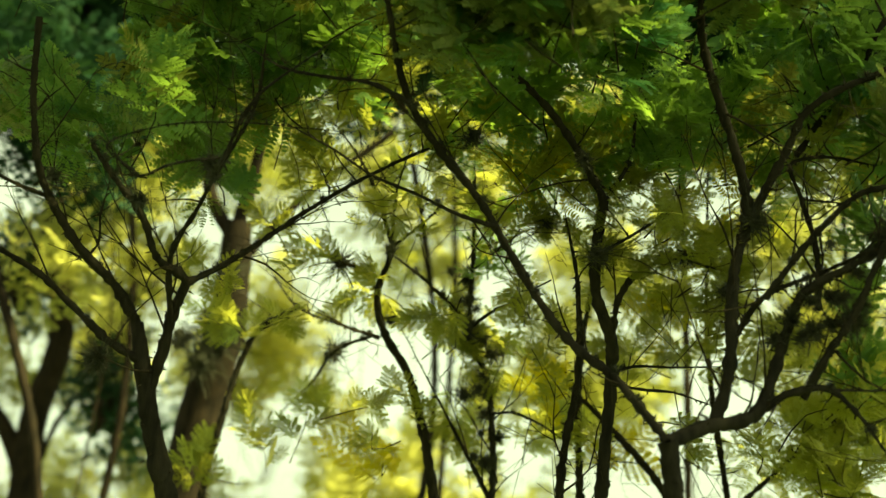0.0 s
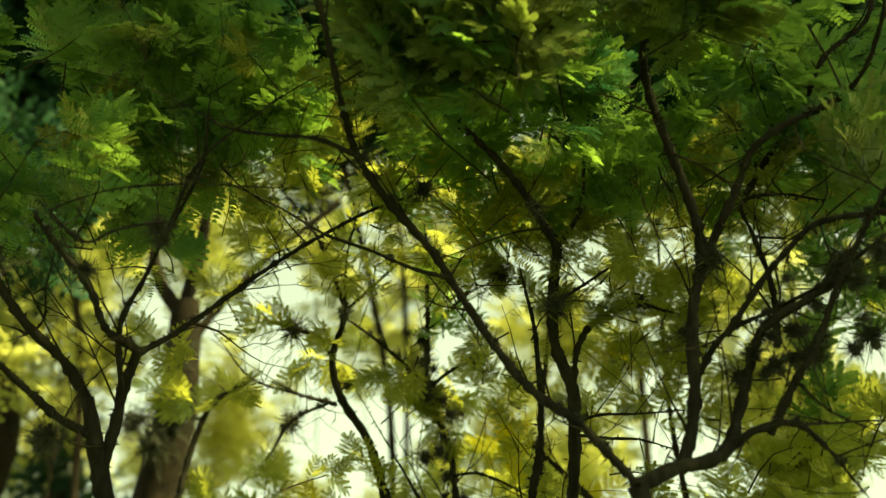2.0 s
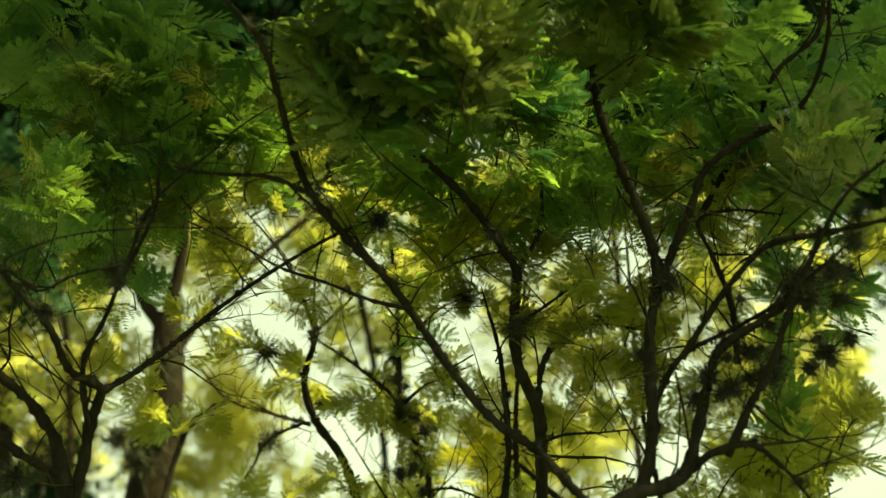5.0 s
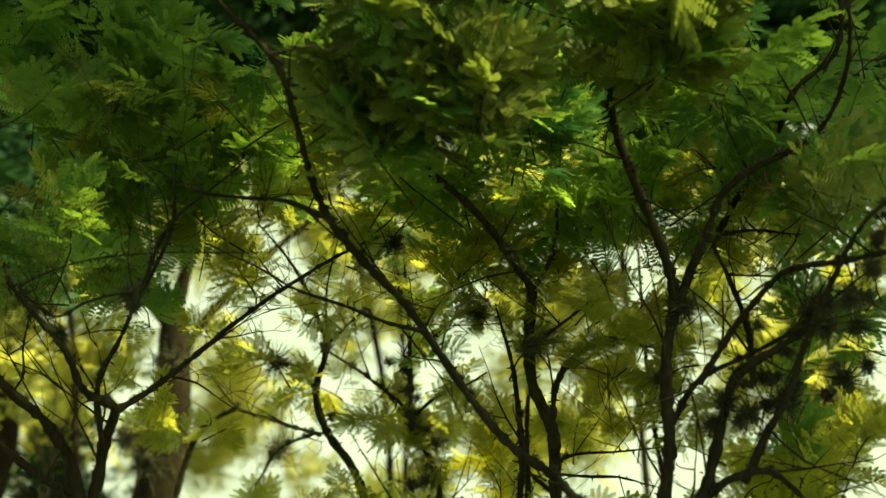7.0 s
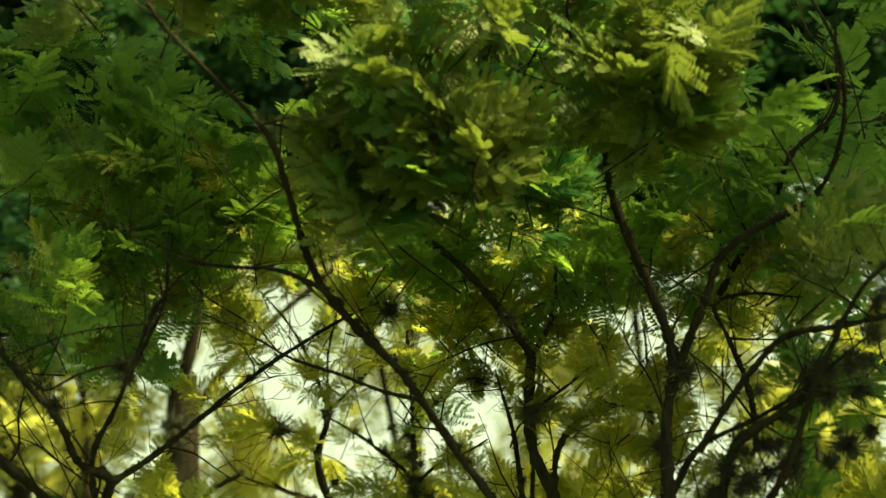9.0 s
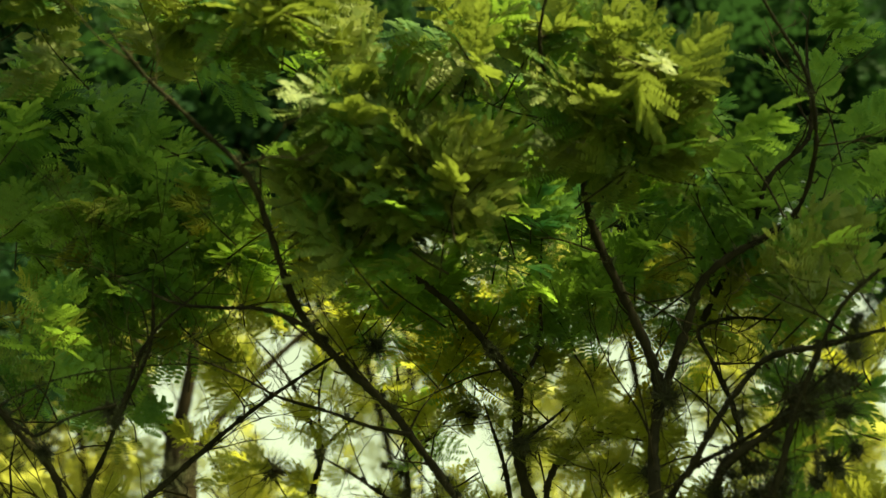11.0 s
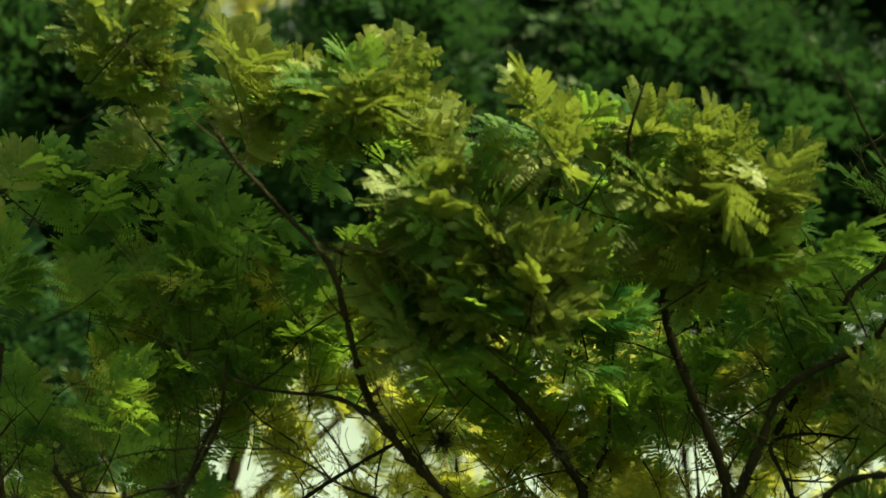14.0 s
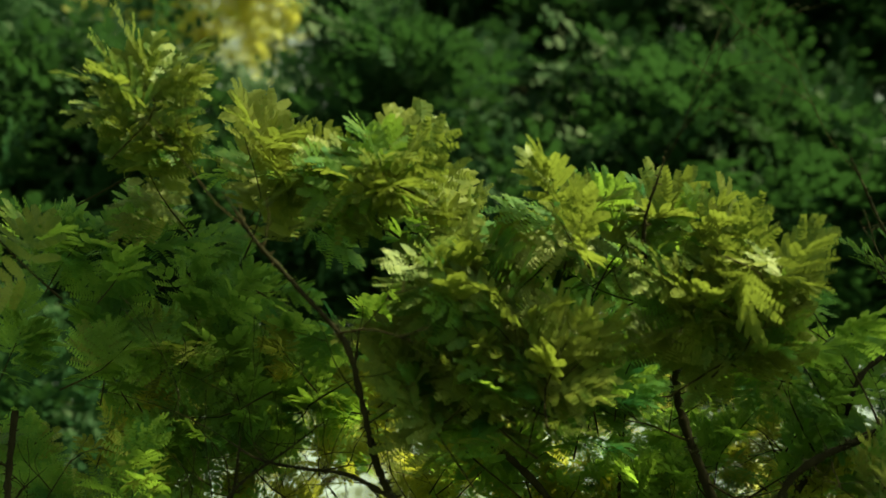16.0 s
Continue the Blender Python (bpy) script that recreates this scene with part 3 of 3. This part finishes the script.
add_sprays(right_tree, -0.68, 3.17, 3.47, 0.33, 0.25, 0.19, 5)
add_sprays(right_tree, 0.41, 3.11, 3.19, 0.35, 0.3, 0.19, 7)
add_sprays(right_tree, -1.06, 3.01, 3.23, 0.25, 0.3, 0.18, 6)
add_sprays(right_tree, 0.73, 3.04, 3.04, 0.31, 0.3, 0.22, 6)
add_sprays(right_tree, -0.25, 3.2, 3.27, 0.36, 0.25, 0.18, 6)
add_sprays(right_tree, -0.85, 3.33, 3.09, 0.49, 0.3, 0.25, 10)
add_sprays(right_tree, 0.05, 3.24, 3.01, 0.4, 0.3, 0.13, 3)
add_sprays(right_tree, 0.18, 2.99, 3.35, 0.46, 0.2, 0.22, 5)
add_sprays(right_tree, 0.91, 3.06, 2.89, 0.24, 0.2, 0.07, 2)
add_sprays(right_tree, 0.05, 3.15, 2.93, 0.22, 0.2, 0.1, 2)
add_sprays(right_tree, 1.06, 3.37, 2.88, 0.14, 0.3, 0.12, 2)
add_sprays(right_tree, 0.96, 3.16, 2.91, 0.23, 0.2, 0.09, 2)
add_sprays(right_tree, 0.29, 3.42, 3.17, 0.24, 0.2, 0.09, 2)
add_sprays(right_tree, 0.74, 3.54, 3.03, 0.26, 0.2, 0.13, 4)
add_sprays(right_tree, -0.55, 3.52, 3.15, 0.21, 0.2, 0.11, 5)
add_sprays(right_tree, -0.74, 3.59, 3.35, 0.27, 0.2, 0.13, 4)
add_sprays(right_tree, 1.21, 3.39, 3.36, 0.19, 0.3, 0.27, 4)
add_sprays(right_tree, 1.17, 3.41, 3.21, 0.21, 0.3, 0.19, 3)
add_sprays(right_tree, 0.99, 3.23, 2.42, 0.16, 0.2, 0.19, 4)
add_sprays(left_tree, -0.89, 3.32, 3.13, 0.34, 0.3, 0.23, 4, 0.3)
add_sprays(left_tree, -0.59, 3.37, 2.87, 0.25, 0.3, 0.17, 3, 0.3)
add_sprays(left_tree, -0.85, 3.16, 2.87, 0.23, 0.3, 0.16, 2, 0.3)
add_sprays(left_tree, -1.25, 3.46, 2.93, 0.17, 0.3, 0.14, 3, 0.3)
add_sprays(left_tree, -0.79, 3.36, 2.88, 0.31, 0.3, 0.12, 3, 0.3)
add_sprays(left_tree, -0.88, 3.09, 2.67, 0.31, 0.4, 0.11, 4, 0.3)
add_sprays(centre_tree, 0.34, 3.47, 2.86, 0.28, 0.3, 0.11, 5)
add_sprays(centre_tree, 0.7, 3.38, 2.81, 0.18, 0.3, 0.11, 2)
add_sprays(centre_tree, -0.04, 3.36, 2.92, 0.28, 0.3, 0.17, 4)
add_sprays(centre_tree, 0.35, 3.48, 2.81, 0.19, 0.3, 0.17, 2)
add_sprays(centre_tree, 0.63, 3.55, 3.02, 0.33, 0.4, 0.24, 6)
add_sprays(centre_tree, 0.15, 3.7, 2.7, 0.2, 0.3, 0.1, 2)
add_sprays(centre_tree, -0.55, 3.73, 3.11, 0.22, 0.3, 0.14, 5)
add_sprays(centre_tree, 0.4, 3.36, 2.94, 0.31, 0.4, 0.23, 4)
add_sprays(slender_tree, -0.48, 4.13, 2.51, 0.15, 0.3, 0.08, 2)
add_sprays(slender_tree, -0.56, 4.07, 2.88, 0.18, 0.3, 0.09, 2)
add_sprays(slender_tree, -0.15, 4.07, 2.89, 0.22, 0.4, 0.07, 2)
add_sprays(slender_tree, 0.06, 4.35, 2.38, 0.14, 0.3, 0.12, 2)
add_sprays(slender_tree, -0.45, 3.8, 2.71, 0.21, 0.3, 0.1, 1)
add_sprays(slender_tree, -0.19, 3.84, 3.05, 0.35, 0.4, 0.11, 4)
add_sprays(slender_tree, -0.58, 4.57, 2.3, 0.18, 0.3, 0.12, 1)
add_sprays(slender_tree, 0.13, 4.77, 2.3, 0.19, 0.3, 0.13, 2)
add_sprays(thicket, 0.39, 3.31, 2.58, 0.25, 0.4, 0.13, 5)
add_sprays(thicket, 0.97, 3.3, 2.65, 0.22, 0.4, 0.18, 5)
add_sprays(thicket, 0.95, 3.67, 2.23, 0.33, 0.4, 0.15, 5)
add_sprays(thicket, -0.17, 3.62, 2.54, 0.28, 0.5, 0.28, 4)
add_sprays(thicket, 0.38, 3.52, 2.52, 0.35, 0.5, 0.21, 6)
add_sprays(thicket, 0.41, 3.88, 2.19, 0.45, 0.5, 0.22, 4)
add_sprays(thicket, 0.87, 3.65, 2.35, 0.26, 0.5, 0.33, 8)
add_sprays(thicket, 0.88, 3.8, 2.07, 0.25, 0.4, 0.12, 5)
add_sprays(thicket, -0.25, 3.99, 2.12, 0.19, 0.4, 0.19, 3)
add_sprays(thicket, 0.13, 3.51, 2.59, 0.27, 0.4, 0.19, 4)
add_sprays(thicket, 0.7, 3.42, 2.5, 0.31, 0.4, 0.18, 5)
add_sprays(thicket, -0.64, 3.83, 2.47, 0.22, 0.4, 0.22, 3)
add_sprays(rear_tree, 1.05, 4.19, 2.17, 0.2, 0.4, 0.15, 3)
add_sprays(rear_tree, 0.59, 4.23, 2.5, 0.21, 0.4, 0.25, 3)
add_sprays(rear_tree, 0.46, 4.06, 2.93, 0.31, 0.5, 0.18, 2)
add_sprays(rear_tree, 0.88, 3.93, 2.5, 0.19, 0.4, 0.25, 2)
add_sprays(rear_tree, 1.06, 3.85, 2.99, 0.32, 0.5, 0.21, 3)
add_sprays(rear_tree, 1.11, 4.06, 2.95, 0.31, 0.5, 0.13, 1)
add_sprays(rear_tree, 1.4, 4.77, 2.32, 0.3, 0.4, 0.17, 3)
# more of the crown: tips coloured as sunlit, and thin backlit leaves behind the limbs
add_sprays(right_tree, 0.90, 2.85, 2.79, 0.1, 0.12, 0.05, 2, 0.8)
add_sprays(right_tree, -0.14, 2.72, 2.97, 0.09, 0.1, 0.07, 4, 0.85)
add_sprays(right_tree, -0.08, 2.76, 2.86, 0.10, 0.1, 0.05, 3, 0.7)
add_sprays(thicket, -0.32, 3.40, 2.94, 0.16, 0.15, 0.10, 3)
add_sprays(thicket, -0.10, 3.40, 2.99, 0.16, 0.15, 0.10, 3)
add_sprays(thicket, 0.12, 3.40, 2.86, 0.16, 0.15, 0.10, 3)
add_sprays(thicket, 0.26, 3.40, 2.71, 0.16, 0.15, 0.10, 3)
add_sprays(thicket, 0.53, 3.40, 2.91, 0.16, 0.15, 0.10, 3)
add_sprays(thicket, -0.88, 3.40, 3.09, 0.16, 0.15, 0.10, 3)
add_sprays(thicket, -1.03, 3.40, 2.87, 0.16, 0.15, 0.10, 3)
add_sprays(thicket, -0.60, 3.40, 2.88, 0.16, 0.15, 0.10, 3)
add_sprays(thicket, -0.46, 3.40, 3.12, 0.16, 0.15, 0.10, 3)
add_sprays(thicket, 0.02, 3.40, 3.15, 0.16, 0.15, 0.10, 3)
add_sprays(thicket, 0.73, 3.40, 2.96, 0.16, 0.15, 0.10, 3)
add_sprays(thicket, -0.20, 3.40, 2.81, 0.16, 0.15, 0.10, 3)
add_sprays(thicket, 0.94, 3.40, 2.77, 0.16, 0.15, 0.10, 3)
add_sprays(rear_tree, 1.25, 4.4, 2.13, 0.16, 0.2, 0.12, 5)
add_sprays(rear_tree, 1.3, 4.3, 2.3, 0.14, 0.2, 0.12, 3)
# a few yellow leaves among the green
add_sprays(centre_tree, 0.07, 3.50, 2.72, 0.05, 0.06, 0.03, 1, 2, False)
add_sprays(centre_tree, 0.16, 3.55, 2.77, 0.05, 0.06, 0.03, 1, 2, False)
add_sprays(centre_tree, 0.61, 3.50, 2.67, 0.05, 0.06, 0.03, 1, 2, False)
add_sprays(slender_tree, 0.21, 4.30, 2.24, 0.05, 0.06, 0.03, 1, 2, False)
add_sprays(rear_tree, 0.60, 4.20, 2.50, 0.05, 0.06, 0.03, 1, 2, False)
add_sprays(slender_tree, -0.26, 4.40, 2.04, 0.05, 0.06, 0.03, 1, 2, False)
add_sprays(slender_tree, -0.39, 4.60, 2.08, 0.05, 0.06, 0.03, 1, 2, False)
add_sprays(rear_tree, 0.53, 4.50, 2.12, 0.05, 0.06, 0.03, 1, 2, False)
# </sprays>
# loose backlit foliage among the stems further back, in clumps with gaps between them
fill_rng = np.random.default_rng(77)
for tree_, n_, x0, x1, y0, y1, z0, z1 in ((slender_tree, 9, -1.3, 0.3, 4.1, 4.9, 1.95, 3.1), (rear_tree, 12, -0.1, 1.9, 4.3, 5.4, 1.95, 3.4),
                                          (thicket, 22, -0.3, 1.5, 3.8, 4.6, 1.95, 3.0)):
    for _ in range(n_):
        add_sprays(tree_, fill_rng.uniform(x0, x1), fill_rng.uniform(y0, y1), fill_rng.uniform(z0, z1), 0.16, 0.2, 0.10, 1)
add_limb(rear_tree, "trunk", [(1.0, 4.6, -0.05, 0.04), (0.95, 4.55, 0.9, 0.026), (0.87, 4.4, 1.7, 0.012), (0.74, 4.3, 2.4, 0.008), (0.7, 4.2, 3.0, 0.004)])
add_limb(rear_tree, "limb", [(0.86, 4.42, 1.6, 0.02), (0.6, 4.45, 2.0, 0.014), (0.3, 4.5, 2.3, 0.006)])
add_limb(thicket, "trunk", [(0.35, 4.5, -0.05, 0.04), (0.33, 4.45, 0.9, 0.028), (0.36, 4.35, 1.7, 0.014), (0.32, 4.25, 2.3, 0.009), (0.36, 4.15, 2.8, 0.004)])
add_limb(thicket, "limb", [(0.35, 4.4, 1.4, 0.012), (0.05, 4.3, 1.9, 0.008), (-0.2, 4.25, 2.3, 0.003)])
add_limb(thicket, "limb", [(0.35, 4.4, 1.5, 0.012), (0.8, 4.2, 1.9, 0.008), (1.1, 4.1, 2.2, 0.003)])
for t_ in (right_tree, centre_tree, slender_tree, left_tree, rear_tree, thicket, old_tree, distant_tree):
    finish(t_)


# ---------------------------------------------------------------- trees behind
def back_tree(label, x, y, z, crown, count, seed, size=1.4, group="trees behind the grove"):
    """A tree of the background: trunk, boughs and a loose crown of leafy twigs with gaps. crown: half-widths about its middle."""
    t = Tree(label, group, LEAF_SHADED if "dark" in label else LEAF_FAR_LIT, BARK_OLD, SHADE_LEAVES if "shade" in label else FAR_LEAVES, 0, size)
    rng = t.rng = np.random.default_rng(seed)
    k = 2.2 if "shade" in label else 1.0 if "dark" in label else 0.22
    add_limb(t, "trunk", [(x, y, -0.05, 0.032 * k), (x + rng.normal(0, 0.25), y, z * 0.4, 0.024 * k), (x + rng.normal(0, 0.25), y, z, 0.02 * k), (x + rng.normal(0, 0.2), y, z + crown[2] * 0.8, 0.015 * k)])
    for _ in range(6):
        a, b = rng.uniform(0, 2 * np.pi), rng.uniform(-0.6, 0.8)
        e = np.array((x + crown[0] * 0.8 * math.cos(a), y + crown[1] * 0.8 * math.sin(a), z + crown[2] * b))
        s = np.array((x, y, max(0.5, z - crown[2] * 0.9)))
        m = (s + e) / 2 + (0, 0, 0.15)
        add_limb(t, "limb", [(*s, 0.018 * k), (*m, 0.014 * k), (*e, 0.006 * k)])
    for _ in range(count):
        o = rng.normal(0, 1, 3)
        o *= rng.uniform(0.1, 1) ** 0.45 / np.linalg.norm(o)
        add_sprays(t, *(np.array((x, y, z)) + o * crown), 0.17 * size, 0.17 * size, 0.12 * size, 4, full=False)
    finish(t)
    return t


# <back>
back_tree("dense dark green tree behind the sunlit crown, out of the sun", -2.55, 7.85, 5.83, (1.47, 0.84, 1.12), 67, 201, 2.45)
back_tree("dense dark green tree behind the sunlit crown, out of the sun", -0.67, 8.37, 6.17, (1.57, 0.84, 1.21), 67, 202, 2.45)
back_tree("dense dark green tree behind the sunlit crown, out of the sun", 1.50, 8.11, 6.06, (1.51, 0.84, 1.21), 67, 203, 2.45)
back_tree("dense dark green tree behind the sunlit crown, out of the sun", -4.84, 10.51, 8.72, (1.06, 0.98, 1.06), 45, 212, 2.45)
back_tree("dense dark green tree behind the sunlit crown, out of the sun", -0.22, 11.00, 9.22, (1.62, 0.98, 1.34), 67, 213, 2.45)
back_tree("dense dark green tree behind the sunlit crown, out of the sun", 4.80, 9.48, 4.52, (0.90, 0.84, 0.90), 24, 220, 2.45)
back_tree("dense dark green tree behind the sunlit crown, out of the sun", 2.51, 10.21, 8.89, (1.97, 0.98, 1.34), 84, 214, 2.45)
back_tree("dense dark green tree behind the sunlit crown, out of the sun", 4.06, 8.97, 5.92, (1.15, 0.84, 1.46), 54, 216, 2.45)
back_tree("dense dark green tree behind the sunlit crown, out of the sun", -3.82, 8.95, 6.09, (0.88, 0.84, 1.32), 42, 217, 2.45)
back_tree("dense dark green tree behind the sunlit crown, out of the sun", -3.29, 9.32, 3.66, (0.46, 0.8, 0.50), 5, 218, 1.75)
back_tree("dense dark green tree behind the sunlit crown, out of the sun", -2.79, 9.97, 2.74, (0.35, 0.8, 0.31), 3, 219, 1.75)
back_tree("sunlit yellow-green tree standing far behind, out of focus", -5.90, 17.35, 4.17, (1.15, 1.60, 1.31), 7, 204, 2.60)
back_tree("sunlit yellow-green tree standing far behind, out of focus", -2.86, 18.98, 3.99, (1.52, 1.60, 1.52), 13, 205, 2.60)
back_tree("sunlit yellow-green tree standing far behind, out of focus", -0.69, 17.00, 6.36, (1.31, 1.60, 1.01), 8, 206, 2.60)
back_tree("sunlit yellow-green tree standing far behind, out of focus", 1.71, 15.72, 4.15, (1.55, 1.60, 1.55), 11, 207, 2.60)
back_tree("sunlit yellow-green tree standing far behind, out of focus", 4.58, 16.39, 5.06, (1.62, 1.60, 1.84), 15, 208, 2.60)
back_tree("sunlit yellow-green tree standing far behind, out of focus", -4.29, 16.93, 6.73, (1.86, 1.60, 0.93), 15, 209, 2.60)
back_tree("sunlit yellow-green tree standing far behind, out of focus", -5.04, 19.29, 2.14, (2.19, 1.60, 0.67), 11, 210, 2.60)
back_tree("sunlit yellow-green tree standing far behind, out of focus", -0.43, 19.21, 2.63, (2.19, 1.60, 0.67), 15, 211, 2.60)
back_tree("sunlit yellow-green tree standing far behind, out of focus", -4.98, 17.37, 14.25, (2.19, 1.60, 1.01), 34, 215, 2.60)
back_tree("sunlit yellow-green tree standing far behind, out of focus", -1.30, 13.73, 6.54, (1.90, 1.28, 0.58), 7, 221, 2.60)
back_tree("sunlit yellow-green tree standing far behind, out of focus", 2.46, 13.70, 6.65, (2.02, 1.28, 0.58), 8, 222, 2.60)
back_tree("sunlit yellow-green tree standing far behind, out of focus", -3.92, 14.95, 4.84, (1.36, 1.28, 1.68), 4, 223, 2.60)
back_tree("mid-green tree standing behind the forked tree, out of focus", -2.15, 7.6, 3.25, (0.45, 0.5, 0.75), 5, 224)
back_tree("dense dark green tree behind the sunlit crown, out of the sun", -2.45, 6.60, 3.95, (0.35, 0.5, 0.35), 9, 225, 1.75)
# </back>


# unseen trees added to block sun and sky light, overhead and behind the camera
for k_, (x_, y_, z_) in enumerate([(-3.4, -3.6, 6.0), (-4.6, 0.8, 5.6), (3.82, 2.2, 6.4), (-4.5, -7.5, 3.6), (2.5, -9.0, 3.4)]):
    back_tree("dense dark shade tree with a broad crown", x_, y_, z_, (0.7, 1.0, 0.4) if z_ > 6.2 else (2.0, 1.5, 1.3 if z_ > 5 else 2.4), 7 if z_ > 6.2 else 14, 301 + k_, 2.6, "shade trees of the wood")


# another unseen crown, added high up to keep sun off the left leaves
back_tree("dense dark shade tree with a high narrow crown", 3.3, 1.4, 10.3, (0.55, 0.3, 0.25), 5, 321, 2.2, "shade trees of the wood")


# ---------------------------------------------------------------- air plants on the boughs
def air_plant_mesh(seed):
    """A ball of wiry curved blades that spring from one point."""
    rng = np.random.default_rng(seed)
    pieces = []
    for _ in range(260):
        d = rng.normal(0, 1, 3)
        d /= np.linalg.norm(d)
        side = np.cross(d, rng.normal(0, 1, 3))
        side /= np.linalg.norm(side)
        ln, curl = rng.uniform(0.4, 1.15), rng.normal(0, 0.45, 3) - (0, 0, 0.15)
        line = [d * ln * u + curl * u * u for u in (0, 0.35, 0.7, 1)]
        w = [0.026, 0.020, 0.013, 0.002]
        v = np.array([p + side * s * k for p, k in zip(line, w) for s in (-1, 1)])
        pieces.append((v, np.array([(0, 1, 3, 2), (2, 3, 5, 4), (4, 5, 7, 6)])))
    # the dense heart
    for _ in range(40):
        c = rng.normal(0, 0.24, 3) * (1, 1, 0.7)
        a, b = rng.normal(0, 0.12, 3), rng.normal(0, 0.12, 3)
        pieces.append((np.array([c - a, c - b, c + a, c + b]), np.array([(0, 1, 2, 3)])))
    v, f = join(pieces)
    return mesh_of("air_plant", v, f, AIR)


AIR_MESHES = [air_plant_mesh(70 + i) for i in range(4)]
air_rng = np.random.default_rng(5)


def air_plant(x, y, z, radius):
    ob = tagged(new("air_plant", AIR_MESHES[int(air_rng.integers(4))]), "dark grey wiry air plant growing on a branch", "air plant", "air plants on the branches")
    ob.matrix_world = Matrix.LocRotScale((x, y, z), Euler(air_rng.uniform(0, 6, 3)), Vector(air_rng.uniform(0.8, 1.15, 3) * radius))


# <air>
air_plant(-1.204, 5.831, 2.651, 0.109)
air_plant(-1.239, 5.859, 2.474, 0.117)
air_plant(-1.165, 5.892, 2.906, 0.119)
air_plant(-1.183, 5.943, 2.585, 0.158)
air_plant(-1.345, 5.943, 2.583, 0.105)
air_plant(-0.963, 3.288, 2.084, 0.041)
air_plant(-0.925, 3.186, 2.087, 0.059)
air_plant(-0.463, 4.092, 2.568, 0.055)
air_plant(-0.044, 4.182, 2.193, 0.044)
air_plant(0.093, 4.037, 2.473, 0.065)
air_plant(-0.287, 4.099, 2.398, 0.033)
air_plant(-0.494, 4.462, 2.344, 0.055)
air_plant(-0.298, 3.918, 2.580, 0.039)
air_plant(-0.049, 4.099, 2.400, 0.040)
air_plant(0.008, 4.122, 2.252, 0.036)
air_plant(0.586, 2.973, 2.475, 0.046)
air_plant(0.446, 3.378, 2.479, 0.045)
air_plant(0.490, 3.376, 2.486, 0.033)
air_plant(0.260, 3.232, 2.442, 0.043)
air_plant(0.199, 3.147, 2.653, 0.037)
air_plant(0.136, 3.512, 2.589, 0.054)
air_plant(0.531, 3.048, 2.323, 0.033)
air_plant(0.244, 3.455, 2.307, 0.025)
air_plant(0.581, 3.022, 2.485, 0.057)
air_plant(0.549, 3.322, 2.509, 0.039)
air_plant(0.275, 3.380, 2.462, 0.048)
air_plant(-0.071, 2.998, 2.639, 0.038)
air_plant(0.149, 3.612, 2.594, 0.052)
air_plant(0.869, 2.875, 2.455, 0.056)
air_plant(0.916, 2.823, 2.464, 0.046)
air_plant(0.941, 2.883, 2.405, 0.041)
air_plant(0.742, 2.939, 2.244, 0.039)
air_plant(0.749, 2.900, 2.297, 0.038)
air_plant(0.870, 2.906, 2.260, 0.038)
air_plant(0.681, 2.917, 2.315, 0.029)
air_plant(0.777, 2.908, 2.249, 0.047)
air_plant(0.960, 2.897, 2.320, 0.038)
air_plant(0.687, 2.902, 2.286, 0.031)
air_plant(0.872, 2.925, 2.457, 0.057)
air_plant(0.973, 2.922, 2.480, 0.047)
air_plant(0.923, 2.950, 2.299, 0.057)
air_plant(0.797, 2.958, 2.254, 0.047)
air_plant(-0.646, 2.922, 2.478, 0.032)
air_plant(-0.646, 2.870, 2.490, 0.041)
air_plant(-0.835, 3.029, 2.439, 0.041)
air_plant(-1.073, 3.119, 2.511, 0.031)
air_plant(0.037, 4.214, 1.989, 0.055)
air_plant(-0.045, 4.053, 2.367, 0.043)
air_plant(-0.007, 4.080, 2.198, 0.036)
# </air>
# shaggy masses on the heavy bough and on the second slender stem
for a_, b_, n_ in (((0.02, 4.18, 2.22), (-0.05, 4.05, 2.68), 9), ((0.05, 4.25, 2.0), (0.02, 4.19, 2.2), 5), ((0.63, 2.95, 2.15), (0.86, 2.83, 2.42), 7), ((0.80, 2.86, 2.38), (1.02, 2.70, 2.54), 8), ((0.70, 2.90, 2.10), (0.90, 2.76, 2.50), 3)):
    for _ in range(n_):
        q_ = np.array(a_) + (np.array(b_) - a_) * air_rng.random() + air_rng.normal(0, 0.03, 3)
        air_plant(*q_, air_rng.uniform(0.02, 0.05))
# small ones scattered along the boughs
for tree_ in (right_tree, centre_tree, slender_tree, left_tree):
    for line_ in tree_.limbs[1:]:
        s_ = spline(line_, 0.04)
        for p_ in s_[air_rng.random(len(s_)) < 0.36]:
            if p_[3] > 0.004:
                air_plant(p_[0], p_[1], p_[2] + p_[3], air_rng.uniform(0.006, 0.022))
